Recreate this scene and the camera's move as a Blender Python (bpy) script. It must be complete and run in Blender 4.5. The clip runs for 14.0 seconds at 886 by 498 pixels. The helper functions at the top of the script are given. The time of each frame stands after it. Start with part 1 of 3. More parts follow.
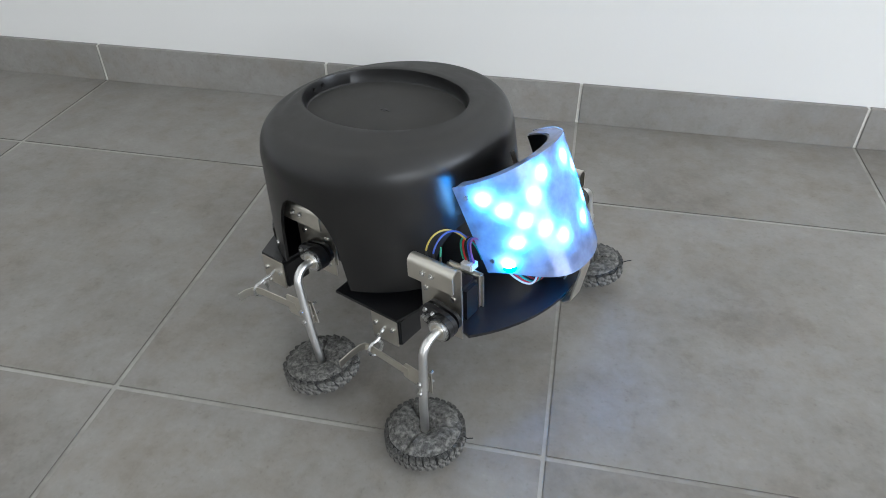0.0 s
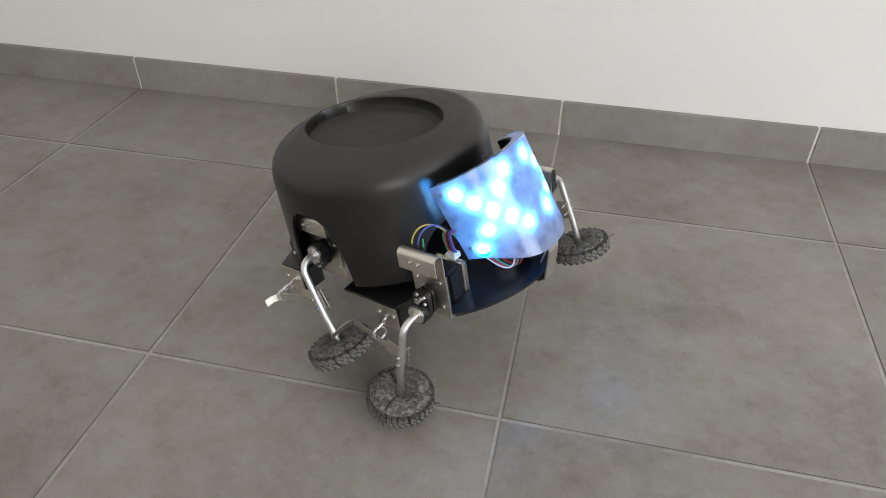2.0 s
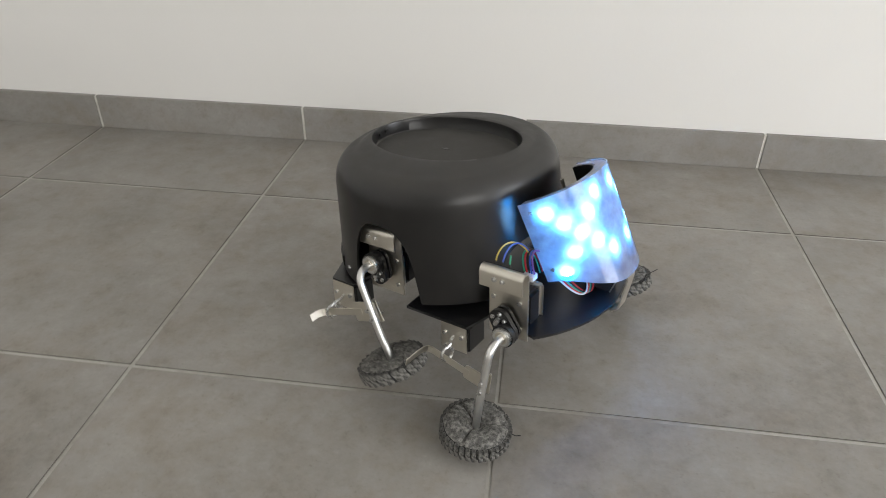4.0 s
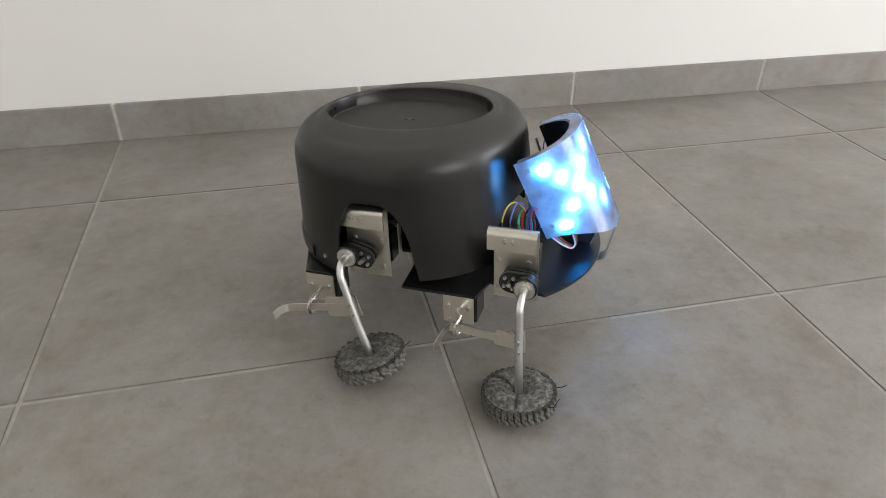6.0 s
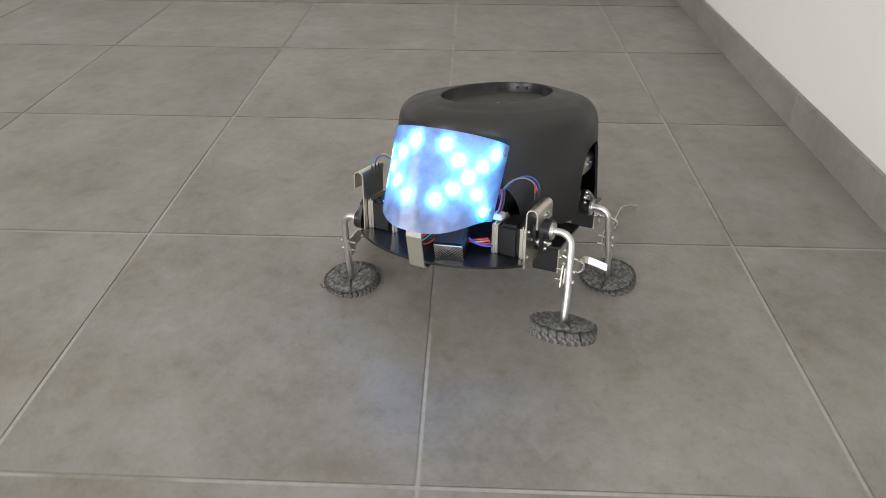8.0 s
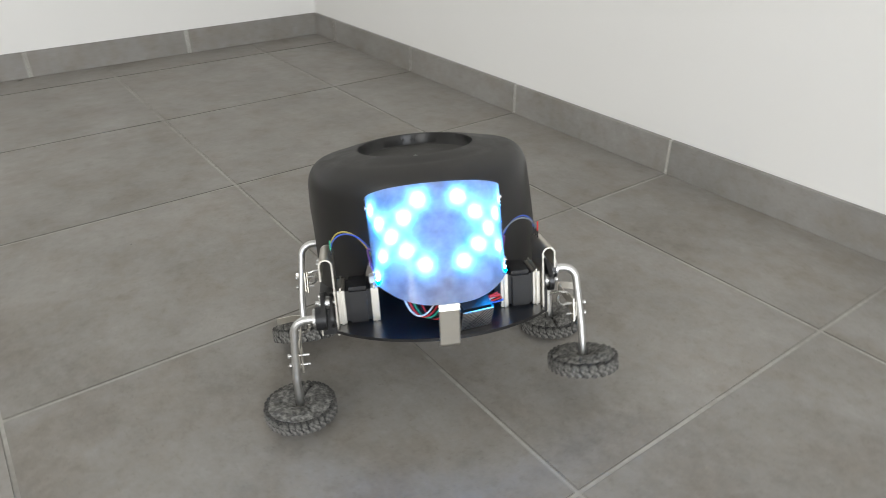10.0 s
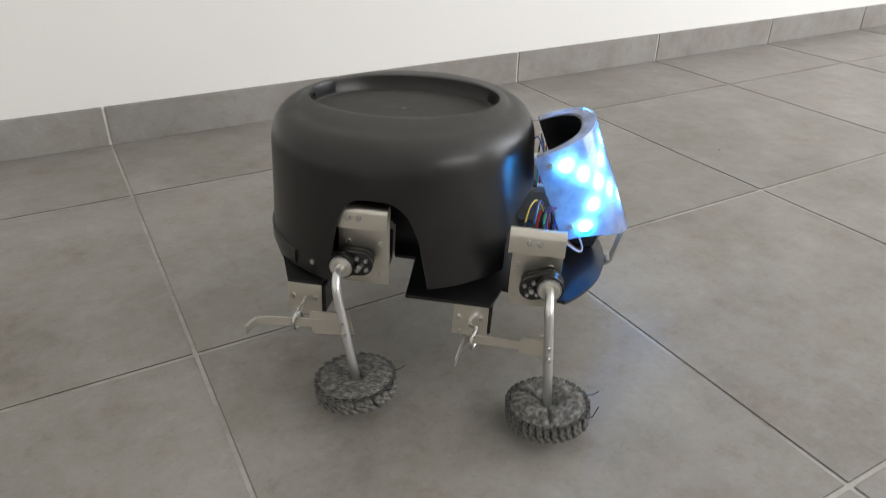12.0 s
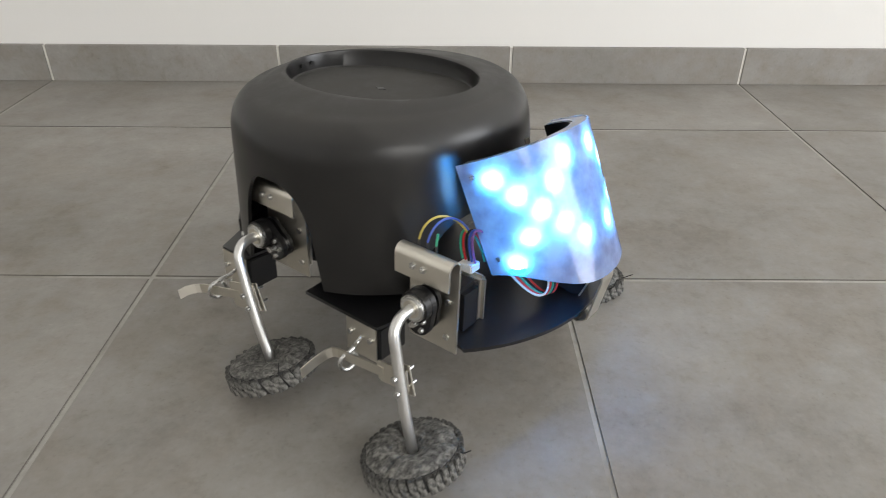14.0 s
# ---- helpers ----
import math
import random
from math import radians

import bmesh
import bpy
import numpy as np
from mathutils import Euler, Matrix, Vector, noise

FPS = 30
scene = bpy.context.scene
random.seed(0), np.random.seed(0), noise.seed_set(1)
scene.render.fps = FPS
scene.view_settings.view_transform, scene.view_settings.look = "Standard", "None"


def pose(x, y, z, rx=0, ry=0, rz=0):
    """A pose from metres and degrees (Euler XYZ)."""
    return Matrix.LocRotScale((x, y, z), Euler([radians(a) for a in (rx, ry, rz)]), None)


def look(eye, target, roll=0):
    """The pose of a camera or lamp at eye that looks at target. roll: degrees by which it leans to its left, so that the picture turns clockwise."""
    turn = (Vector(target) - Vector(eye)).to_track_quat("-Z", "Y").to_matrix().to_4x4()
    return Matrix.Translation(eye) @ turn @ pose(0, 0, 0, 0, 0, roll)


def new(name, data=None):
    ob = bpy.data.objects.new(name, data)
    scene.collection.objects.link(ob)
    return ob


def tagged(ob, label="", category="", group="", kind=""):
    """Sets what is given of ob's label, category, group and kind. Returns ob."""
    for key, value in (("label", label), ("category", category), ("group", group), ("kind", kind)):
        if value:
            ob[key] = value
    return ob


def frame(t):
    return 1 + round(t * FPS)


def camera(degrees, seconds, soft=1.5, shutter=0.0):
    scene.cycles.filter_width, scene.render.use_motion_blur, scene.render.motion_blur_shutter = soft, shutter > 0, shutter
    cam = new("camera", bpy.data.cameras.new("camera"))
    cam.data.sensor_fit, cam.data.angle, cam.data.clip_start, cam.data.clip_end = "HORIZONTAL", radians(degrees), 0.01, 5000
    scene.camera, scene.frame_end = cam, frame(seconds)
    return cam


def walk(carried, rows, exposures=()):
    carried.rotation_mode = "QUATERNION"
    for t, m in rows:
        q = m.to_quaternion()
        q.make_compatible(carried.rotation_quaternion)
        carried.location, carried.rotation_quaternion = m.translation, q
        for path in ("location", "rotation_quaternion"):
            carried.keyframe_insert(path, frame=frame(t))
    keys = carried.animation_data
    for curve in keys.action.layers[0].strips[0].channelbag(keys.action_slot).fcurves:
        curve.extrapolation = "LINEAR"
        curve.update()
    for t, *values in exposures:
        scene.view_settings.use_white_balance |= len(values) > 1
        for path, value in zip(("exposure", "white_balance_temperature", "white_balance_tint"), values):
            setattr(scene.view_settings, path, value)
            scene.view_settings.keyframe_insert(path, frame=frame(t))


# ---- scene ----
# One camera, carried by hand round the walking robot.
cam = camera(65.41, 14.0, soft=0.5, shutter=0.25)
walk(cam, [
    (0, pose(-0.0165, -1.1162, 0.5601, 52.28, -0.05, 11.26)),
    (0.5, pose(0.0222, -1.2150, 0.6195, 52.39, -0.06, 11.35)),
    (1, pose(0.0442, -1.2624, 0.6389, 52.17, -0.12, 12.12)),
    (1.5, pose(0.0498, -1.2414, 0.6407, 52.23, 0.02, 12.87)),
    (2, pose(0.0512, -1.2183, 0.6411, 52.31, -0.15, 13.15)),
    (2.5, pose(0.0873, -1.2150, 0.6120, 52.43, -0.19, 13.78)),
    (3, pose(0.1479, -1.2538, 0.6191, 51.98, -0.07, 19.45)),
    (3.2, pose(0.1493, -1.2926, 0.6248, 52.01, -0.05, 17.86)),
    (4.25, pose(-0.0599, -1.2796, 0.5600, 58.57, 0.00, 2.00)),
    (5.3, pose(-0.2716, -1.1522, 0.4936, 54.83, -0.56, -25.66)),
    (5.5, pose(-0.2740, -1.1913, 0.4768, 57.35, -0.52, -25.70)),
    (6, pose(-0.1454, -1.3134, 0.5234, 57.73, -0.55, -13.31)),
    (6.5, pose(0.1287, -1.3805, 0.5351, 56.06, -0.05, 12.42)),
    (7, pose(0.4665, -1.2762, 0.5528, 55.33, 0.31, 36.97)),
    (7.5, pose(0.7781, -1.0564, 0.5731, 55.75, 0.44, 64.33)),
    (8, pose(0.8857, -0.6642, 0.5866, 55.75, -0.06, 92.23)),
    (8.5, pose(0.7574, -0.5399, 0.4704, 56.03, -0.50, 104.04)),
    (9, pose(0.7943, -0.5584, 0.5175, 56.28, -0.66, 103.41)),
    (9.2, pose(0.8902, -0.5858, 0.5585, 56.94, -0.70, 101.16)),
    (9.75, pose(0.8430, -0.9068, 0.5600, 59.47, 0.00, 70.00)),
    (10.25, pose(0.6135, -1.2422, 0.5300, 60.50, 0.00, 40.00)),
    (10.8, pose(0.2402, -1.3930, 0.4900, 62.18, 0.00, 8.00)),
    (11.3, pose(-0.0177, -1.3491, 0.4586, 57.19, -0.08, -29.13)),
    (11.5, pose(-0.0305, -1.3139, 0.4127, 57.35, -0.48, -31.34)),
    (12, pose(-0.0635, -1.3439, 0.4640, 60.52, -0.73, -29.46)),
    (12.5, pose(0.0584, -1.5039, 0.5005, 61.55, -0.35, -15.23)),
    (13, pose(0.2062, -1.5476, 0.5152, 61.32, -0.32, -6.38)),
    (13.5, pose(0.2843, -1.4637, 0.4652, 60.91, -0.16, -0.41)),
    (14, pose(0.3221, -1.3422, 0.4220, 58.89, -0.26, 0.23)),
], exposures=[(0.0, 0.15, 5850, 8), (0.2, 0.0, 6900, 11), (0.5, -0.10, 6900, 11), (1.0, 0.08, 6250, 9), (2.0, -0.02, 6400, 10), (3.0, -0.05, 6500, 10), (5.5, 0.15, 6500, 10), (6.0, 0.05, 6500, 10), (7.0, -0.05, 6450, 9), (7.5, -0.18, 6450, 9), (8.0, 0.05, 6500, 10), (8.5, 0.0, 6400, 9), (9.0, -0.03, 6250, 8), (11.3, 0.10, 6450, 10), (12.0, 0.0, 6450, 10), (12.5, -0.05, 6450, 10), (13.0, 0.0, 6450, 10), (14.0, 0.05, 6500, 10)])

# ---- light: daylight from a glazed garden door in the east wall, and a window behind the camera ----
EAST, WEST, SOUTH, ROOM = 3.3, -1.500, -3.9, 2.5
world = bpy.data.worlds.new("daylight")
scene.world = world
world.use_nodes = True
wn = world.node_tree.nodes
sky = wn.new("ShaderNodeTexSky")
sky.sky_type = "NISHITA"
sky.sun_disc = False
sky.sun_elevation, sky.sun_rotation = radians(48), radians(200)
world.node_tree.links.new(sky.outputs["Color"], wn["Background"].inputs["Color"])
wn["Background"].inputs["Strength"].default_value = 0.12


def daylight(name, place, target, width, height, power, colour):
    lamp = bpy.data.lights.new(name, "AREA")
    lamp.shape, lamp.size, lamp.size_y, lamp.energy, lamp.color = "RECTANGLE", width, height, power, colour
    ob = new(name, lamp)
    ob.matrix_world = look(place, target)
    return ob


daylight("door_daylight", (EAST - 0.04, -1.75, 1.15), (0, -1.75, 1.15), 1.8, 2.0, 75, (0.97, 0.98, 1.0))
daylight("window_daylight", (1.7, SOUTH + 0.04, 1.55), (1.7, 0, 1.55), 2.0, 1.1, 36.5, (1.0, 0.965, 0.90))
sun = new("sun", bpy.data.lights.new("sun", "SUN"))
sun.data.energy, sun.data.angle, sun.data.color = 2.0, radians(0.5), (1.0, 0.95, 0.88)
sun.matrix_world = look((-2, -6, 8), (-2, 3, -2))


# ---- materials ----
def principled(name, colour, rough=0.5, metal=0.0, spec=0.5):
    m = bpy.data.materials.new(name)
    m.use_nodes = True
    b = m.node_tree.nodes["Principled BSDF"]
    b.inputs["Base Color"].default_value = (*colour, 1)
    b.inputs["Roughness"].default_value = rough
    b.inputs["Metallic"].default_value = metal
    b.inputs["Specular IOR Level"].default_value = spec
    return m, m.node_tree.nodes, m.node_tree.links, b


def noise_tex(n, l, scale, detail=4.0, rough=0.55, space="Object", off=None):
    tc = n.new("ShaderNodeTexCoord")
    t = n.new("ShaderNodeTexNoise")
    t.inputs["Scale"].default_value, t.inputs["Detail"].default_value = scale, detail
    t.inputs["Roughness"].default_value = rough
    if off is None:
        l.new(tc.outputs[space], t.inputs["Vector"])
    else:
        add = n.new("ShaderNodeVectorMath")
        l.new(tc.outputs[space], add.inputs[0])
        l.new(off, add.inputs[1])
        l.new(add.outputs[0], t.inputs["Vector"])
    return t.outputs["Fac"]


def ramp(n, l, fac, stops):
    r = n.new("ShaderNodeValToRGB")
    e = r.color_ramp.elements
    while len(e) < len(stops):
        e.new(0.5)
    for k, (p, c) in zip(e, stops):
        k.position = p
        k.color = (*c, 1) if len(c) == 3 else c
    l.new(fac, r.inputs[0])
    return r.outputs[0]


def mixed(n, l, fac, a, b, mode="MIX"):
    m = n.new("ShaderNodeMix")
    m.data_type, m.blend_type = "RGBA", mode
    for sock, v in ((m.inputs[0], fac), (m.inputs[6], a), (m.inputs[7], b)):
        if hasattr(v, "is_output"):
            l.new(v, sock)
        else:
            sock.default_value = v if isinstance(v, float) else (*v, 1)
    return m.outputs[2]


def bump(n, l, b, fac, strength, dist):
    k = n.new("ShaderNodeBump")
    k.inputs["Strength"].default_value, k.inputs["Distance"].default_value = strength, dist
    l.new(fac, k.inputs["Height"])
    l.new(k.outputs[0], b.inputs["Normal"])


def tile_material(name, dark, light, speck):
    m, n, l, b = principled(name, light, 0.5)
    info = n.new("ShaderNodeObjectInfo")
    mul = n.new("ShaderNodeVectorMath")
    mul.operation = "SCALE"
    comb = n.new("ShaderNodeCombineXYZ")
    for k in range(3):
        l.new(info.outputs["Random"], comb.inputs[k])
    l.new(comb.outputs[0], mul.inputs[0])
    mul.inputs["Scale"].default_value = 37.0
    cloud = noise_tex(n, l, 5.0, 6.0, 0.62, "Object", mul.outputs[0])
    fine = noise_tex(n, l, 60.0, 5.0, 0.7, "Object", mul.outputs[0])
    grain = noise_tex(n, l, 420.0, 2.0, 0.6, "Object", mul.outputs[0])
    c = ramp(n, l, cloud, [(0.34, dark), (0.66, light)])
    c = mixed(n, l, ramp(n, l, fine, [(0.35, (0, 0, 0)), (0.75, (0.45, 0.45, 0.45))]), c, speck)
    stain = noise_tex(n, l, 11.0, 7.0, 0.68, "Object", mul.outputs[0])
    c = mixed(n, l, 1.0, c, ramp(n, l, stain, [(0.28, (0.83, 0.79, 0.74)), (0.42, (0.96, 0.935, 0.905)), (0.54, (1.01, 1.01, 1.01)), (0.72, (1.10, 1.105, 1.11))]), "MULTIPLY")
    mottle = noise_tex(n, l, 34.0, 5.0, 0.72, "Object", mul.outputs[0])
    c = mixed(n, l, 1.0, c, ramp(n, l, mottle, [(0.30, (0.86, 0.84, 0.81)), (0.46, (0.99, 0.985, 0.975)), (0.56, (1.0, 1.0, 1.0)), (0.72, (1.10, 1.105, 1.10))]), "MULTIPLY")
    pits = noise_tex(n, l, 210.0, 3.0, 0.6, "Object", mul.outputs[0])
    c = mixed(n, l, 1.0, c, ramp(n, l, pits, [(0.25, (0.84, 0.825, 0.80)), (0.37, (0.97, 0.97, 0.97)), (0.50, (1, 1, 1)), (0.66, (1.015, 1.015, 1.015)), (0.78, (1.13, 1.13, 1.12))]), "MULTIPLY")
    tone = n.new("ShaderNodeMapRange")
    tone.inputs["To Min"].default_value, tone.inputs["To Max"].default_value = 0.95, 1.05
    l.new(info.outputs["Random"], tone.inputs["Value"])
    c = mixed(n, l, 1.0, c, tone.outputs[0], "MULTIPLY")
    l.new(c, b.inputs["Base Color"])
    r = n.new("ShaderNodeMapRange")
    r.inputs["To Min"].default_value, r.inputs["To Max"].default_value = 0.40, 0.62
    l.new(fine, r.inputs["Value"])
    l.new(r.outputs[0], b.inputs["Roughness"])
    bump(n, l, b, grain, 0.12, 0.0006)
    return m


TILE = tile_material("concrete_look_tile", (0.182, 0.170, 0.153), (0.262, 0.250, 0.232), (0.300, 0.287, 0.267))
SKIRT = tile_material("skirting_tile", (0.225, 0.215, 0.200), (0.285, 0.273, 0.258), (0.305, 0.293, 0.275))


def grout_material(name, colour):
    m, n, l, b = principled(name, colour, 0.9)
    f = noise_tex(n, l, 90, 4)
    dirt = ramp(n, l, noise_tex(n, l, 4.5, 5, 0.65), [(0.34, (0.58, 0.56, 0.53)), (0.50, (0.92, 0.92, 0.91)), (0.66, (1.08, 1.08, 1.08))])
    c = mixed(n, l, f, tuple(c * 0.75 for c in colour), tuple(min(1, c * 1.2) for c in colour))
    l.new(mixed(n, l, 1.0, c, dirt, "MULTIPLY"), b.inputs["Base Color"])
    bump(n, l, b, f, 0.4, 0.001)
    return m


GROUT = grout_material("grey_grout", (0.40, 0.385, 0.355))
# tile chamfers: the groove's shade and dirt put into one dark colour
EDGE = grout_material("shaded_dirty_edge", (0.135, 0.125, 0.110))
PALE = grout_material("pale_joint", (0.84, 0.82, 0.78))


def plaster_material():
    m, n, l, b = principled("white_plaster", (0.80, 0.79, 0.77), 0.85)
    big, small = noise_tex(n, l, 2.2, 3), noise_tex(n, l, 160, 5)
    l.new(mixed(n, l, big, (0.79, 0.78, 0.755), (0.83, 0.82, 0.80)), b.inputs["Base Color"])
    bump(n, l, b, small, 0.15, 0.001)
    return m


PLASTER = plaster_material()


def black_plastic(name, base, rough, dust=0.25, top=0.0):
    m, n, l, b = principled(name, base, rough, 0.0, 0.5)
    blot, fine = noise_tex(n, l, 14, 6, 0.6), noise_tex(n, l, 700, 3, 0.7)
    wipe = noise_tex(n, l, 38, 7, 0.7)
    c = mixed(n, l, ramp(n, l, blot, [(0.4, (0, 0, 0)), (0.8, (dust, dust, dust))]), base, (0.06, 0.056, 0.05))
    r = n.new("ShaderNodeMapRange")
    r.inputs["To Min"].default_value, r.inputs["To Max"].default_value = rough - 0.06, rough + 0.10
    l.new(blot, r.inputs["Value"])
    out = r.outputs[0]
    if top:
        # dust settled on the faces that look up
        geo, sep, lift, mul, add = (n.new("ShaderNodeNewGeometry"), n.new("ShaderNodeSeparateXYZ"), n.new("ShaderNodeMapRange"), n.new("ShaderNodeMath"), n.new("ShaderNodeMath"))
        l.new(geo.outputs["Normal"], sep.inputs[0])
        l.new(sep.outputs["Z"], lift.inputs["Value"])
        lift.inputs["From Min"].default_value, lift.inputs["From Max"].default_value = 0.45, 0.95
        mul.operation, add.operation = "MULTIPLY", "ADD"
        l.new(lift.outputs[0], mul.inputs[0])
        spread = n.new("ShaderNodeMapRange")
        spread.inputs["From Min"].default_value, spread.inputs["From Max"].default_value = 0.25, 0.7
        spread.inputs["To Min"].default_value, spread.inputs["To Max"].default_value = top * 0.4, top
        l.new(wipe, spread.inputs["Value"])
        l.new(spread.outputs[0], mul.inputs[1])
        c = mixed(n, l, mul.outputs[0], c, (0.085, 0.081, 0.074))
        l.new(r.outputs[0], add.inputs[0])
        l.new(mul.outputs[0], add.inputs[1])
        out = add.outputs[0]
    l.new(c, b.inputs["Base Color"])
    l.new(out, b.inputs["Roughness"])
    bump(n, l, b, fine, 0.10, 0.0004)
    return m


POT = black_plastic("matte_black_plastic", (0.0090, 0.0088, 0.0090), 0.30, 0.15, 0.42)
POT_DUSTY = black_plastic("dusty_black_plastic", (0.0095, 0.0095, 0.0095), 0.36, 0.2, 0.62)
BLACK = black_plastic("black_panel", (0.008, 0.008, 0.009), 0.28, 0.12)
NYLON = black_plastic("black_nylon", (0.008, 0.008, 0.009), 0.30, 0.1)


def metal_material(name, colour, rough, stretch=(300.0, 6.0, 300.0), smear=0.0):
    m, n, l, b = principled(name, colour, rough, 1.0)
    tc, mp, t = n.new("ShaderNodeTexCoord"), n.new("ShaderNodeMapping"), n.new("ShaderNodeTexNoise")
    mp.inputs["Scale"].default_value = stretch
    t.inputs["Detail"].default_value = 4.0
    l.new(tc.outputs["Object"], mp.inputs["Vector"])
    l.new(mp.outputs[0], t.inputs["Vector"])
    r = n.new("ShaderNodeMapRange")
    r.inputs["To Min"].default_value, r.inputs["To Max"].default_value = rough - 0.08, rough + 0.14
    l.new(t.outputs["Fac"], r.inputs["Value"])
    l.new(r.outputs[0], b.inputs["Roughness"])
    tarnish = noise_tex(n, l, 45, 5)
    l.new(mixed(n, l, tarnish, tuple(c * 0.82 for c in colour), colour), b.inputs["Base Color"])
    bump(n, l, b, t.outputs["Fac"], 0.06, 0.0003)
    return m


ALU = metal_material("brushed_aluminium", (0.76, 0.725, 0.65), 0.32)
TUBE = metal_material("satin_aluminium_tube", (0.80, 0.80, 0.79), 0.30, (200.0, 200.0, 8.0))
STEEL = metal_material("zinc_steel", (0.66, 0.66, 0.65), 0.25)


def rubber_material():
    m, n, l, b = principled("dusty_grey_rubber", (0.09, 0.088, 0.085), 0.9)
    blot, fine, fuzz = noise_tex(n, l, 190, 6, 0.75), noise_tex(n, l, 900, 3, 0.7), noise_tex(n, l, 320, 4, 0.7)
    c = ramp(n, l, blot, [(0.38, (0.014, 0.014, 0.012)), (0.49, (0.080, 0.078, 0.072)), (0.62, (0.25, 0.245, 0.225))])
    c = mixed(n, l, ramp(n, l, fuzz, [(0.35, (0, 0, 0)), (0.7, (0.46, 0.46, 0.46))]), c, (0.25, 0.243, 0.23))
    l.new(c, b.inputs["Base Color"])
    bump(n, l, b, fuzz, 1.0, 0.0022)
    return m


RUBBER = rubber_material()
# tyre band with the shade between lugs in its colour; also threads, crumbs
RUBBER_DARK = principled("shaded_groove_rubber", (0.025, 0.025, 0.025), 0.9)[0]


def frosted_material():
    m, n, l, b = principled("frosted_acrylic", (0.72, 0.71, 0.76), 0.6, 0.0, 0.1)
    cloud = noise_tex(n, l, 55, 3, 0.5)
    col = ramp(n, l, cloud, [(0.36, (0.30, 0.285, 0.305)), (0.64, (0.47, 0.455, 0.475))])
    tr = n.new("ShaderNodeBsdfTranslucent")
    l.new(col, tr.inputs["Color"])
    l.new(col, b.inputs["Base Color"])
    mix = n.new("ShaderNodeMixShader")
    mix.inputs[0].default_value = 0.62
    l.new(b.outputs[0], mix.inputs[1])
    l.new(tr.outputs[0], mix.inputs[2])
    gloss, fres, skin = n.new("ShaderNodeBsdfGlossy"), n.new("ShaderNodeFresnel"), n.new("ShaderNodeMixShader")
    gloss.inputs["Roughness"].default_value, fres.inputs["IOR"].default_value = 0.09, 1.6
    l.new(fres.outputs[0], skin.inputs[0])
    l.new(mix.outputs[0], skin.inputs[1])
    l.new(gloss.outputs[0], skin.inputs[2])
    l.new(skin.outputs[0], n["Material Output"].inputs["Surface"])
    return m


FROST = frosted_material()
CLEAR = bpy.data.materials.new("clear_acrylic_back")
CLEAR.use_nodes = True
see = CLEAR.node_tree.nodes.new("ShaderNodeBsdfTransparent")
see.inputs["Color"].default_value = (0.93, 0.93, 0.95, 1)
CLEAR.node_tree.links.new(see.outputs[0], CLEAR.node_tree.nodes["Material Output"].inputs["Surface"])


def emitter(name, colour, strength):
    m = bpy.data.materials.new(name)
    m.use_nodes = True
    n, l = m.node_tree.nodes, m.node_tree.links
    e = n.new("ShaderNodeEmission")
    e.inputs["Color"].default_value, e.inputs["Strength"].default_value = (*colour, 1), strength
    l.new(e.outputs[0], n["Material Output"].inputs["Surface"])
    return m


LED = emitter("blue_led", (0.003, 0.29, 1.0), 50.0)
# white glare of the lights, added as an emitter of its own
LED_CORE = emitter("led_glare", (0.42, 0.80, 1.0), 44.0)
WIRE = {k: principled("wire_" + k, c, 0.4)[0] for k, c in dict(
    red=(0.55, 0.03, 0.03), blue=(0.05, 0.10, 0.42), yellow=(0.48, 0.38, 0.08), green=(0.04, 0.34, 0.20),
    white=(0.6, 0.6, 0.58), grey=(0.16, 0.19, 0.23), black=(0.012, 0.012, 0.012), purple=(0.22, 0.10, 0.32)).items()}
PLUG = principled("translucent_white_plug", (0.7, 0.7, 0.68), 0.35)[0]
GLASS = principled("window_glass", (1, 1, 1), 0.02)[0]
GLASS.node_tree.nodes["Principled BSDF"].inputs["Transmission Weight"].default_value = 1.0
WHITE_PAINT = principled("white_lacquer", (0.78, 0.78, 0.76), 0.35)[0]
LAWN = principled("grass", (0.06, 0.10, 0.03), 0.9)[0]


# ---- mesh helpers ----
def finish(bm, name, material, smooth=False):
    me = bpy.data.meshes.new(name)
    bmesh.ops.recalc_face_normals(bm, faces=bm.faces)
    bm.to_mesh(me)
    bm.free()
    me.materials.append(material)
    if smooth:
        for p in me.polygons:
            p.use_smooth = True
        me.set_sharp_from_angle(angle=radians(38))
    return me


def part(name, bm, material, parent=None, label="", smooth=True, m=None):
    ob = new(name, finish(bm, name, material, smooth))
    if parent is not None:
        ob.parent = parent
    if m is not None:
        ob.matrix_basis = m
    if label:
        ob["label"] = label
    return ob


def add_box(bm, lo, hi, bevel=0.0, m=None):
    r = bmesh.ops.create_cube(bm, size=1.0)
    mid = [(a + b) / 2 for a, b in zip(lo, hi)]
    dim = [abs(b - a) for a, b in zip(lo, hi)]
    bmesh.ops.scale(bm, vec=dim, verts=r["verts"])
    bmesh.ops.translate(bm, vec=mid, verts=r["verts"])
    if bevel:
        edges = list({e for v in r["verts"] for e in v.link_edges})
        made = bmesh.ops.bevel(bm, geom=edges, offset=bevel, segments=2, affect="EDGES", clamp_overlap=True)
        verts = list({v for f in made["faces"] for v in f.verts} | {v for v in r["verts"] if v.is_valid})
    else:
        verts = r["verts"]
    if m is not None:
        bmesh.ops.transform(bm, matrix=m, verts=verts)
    return bm


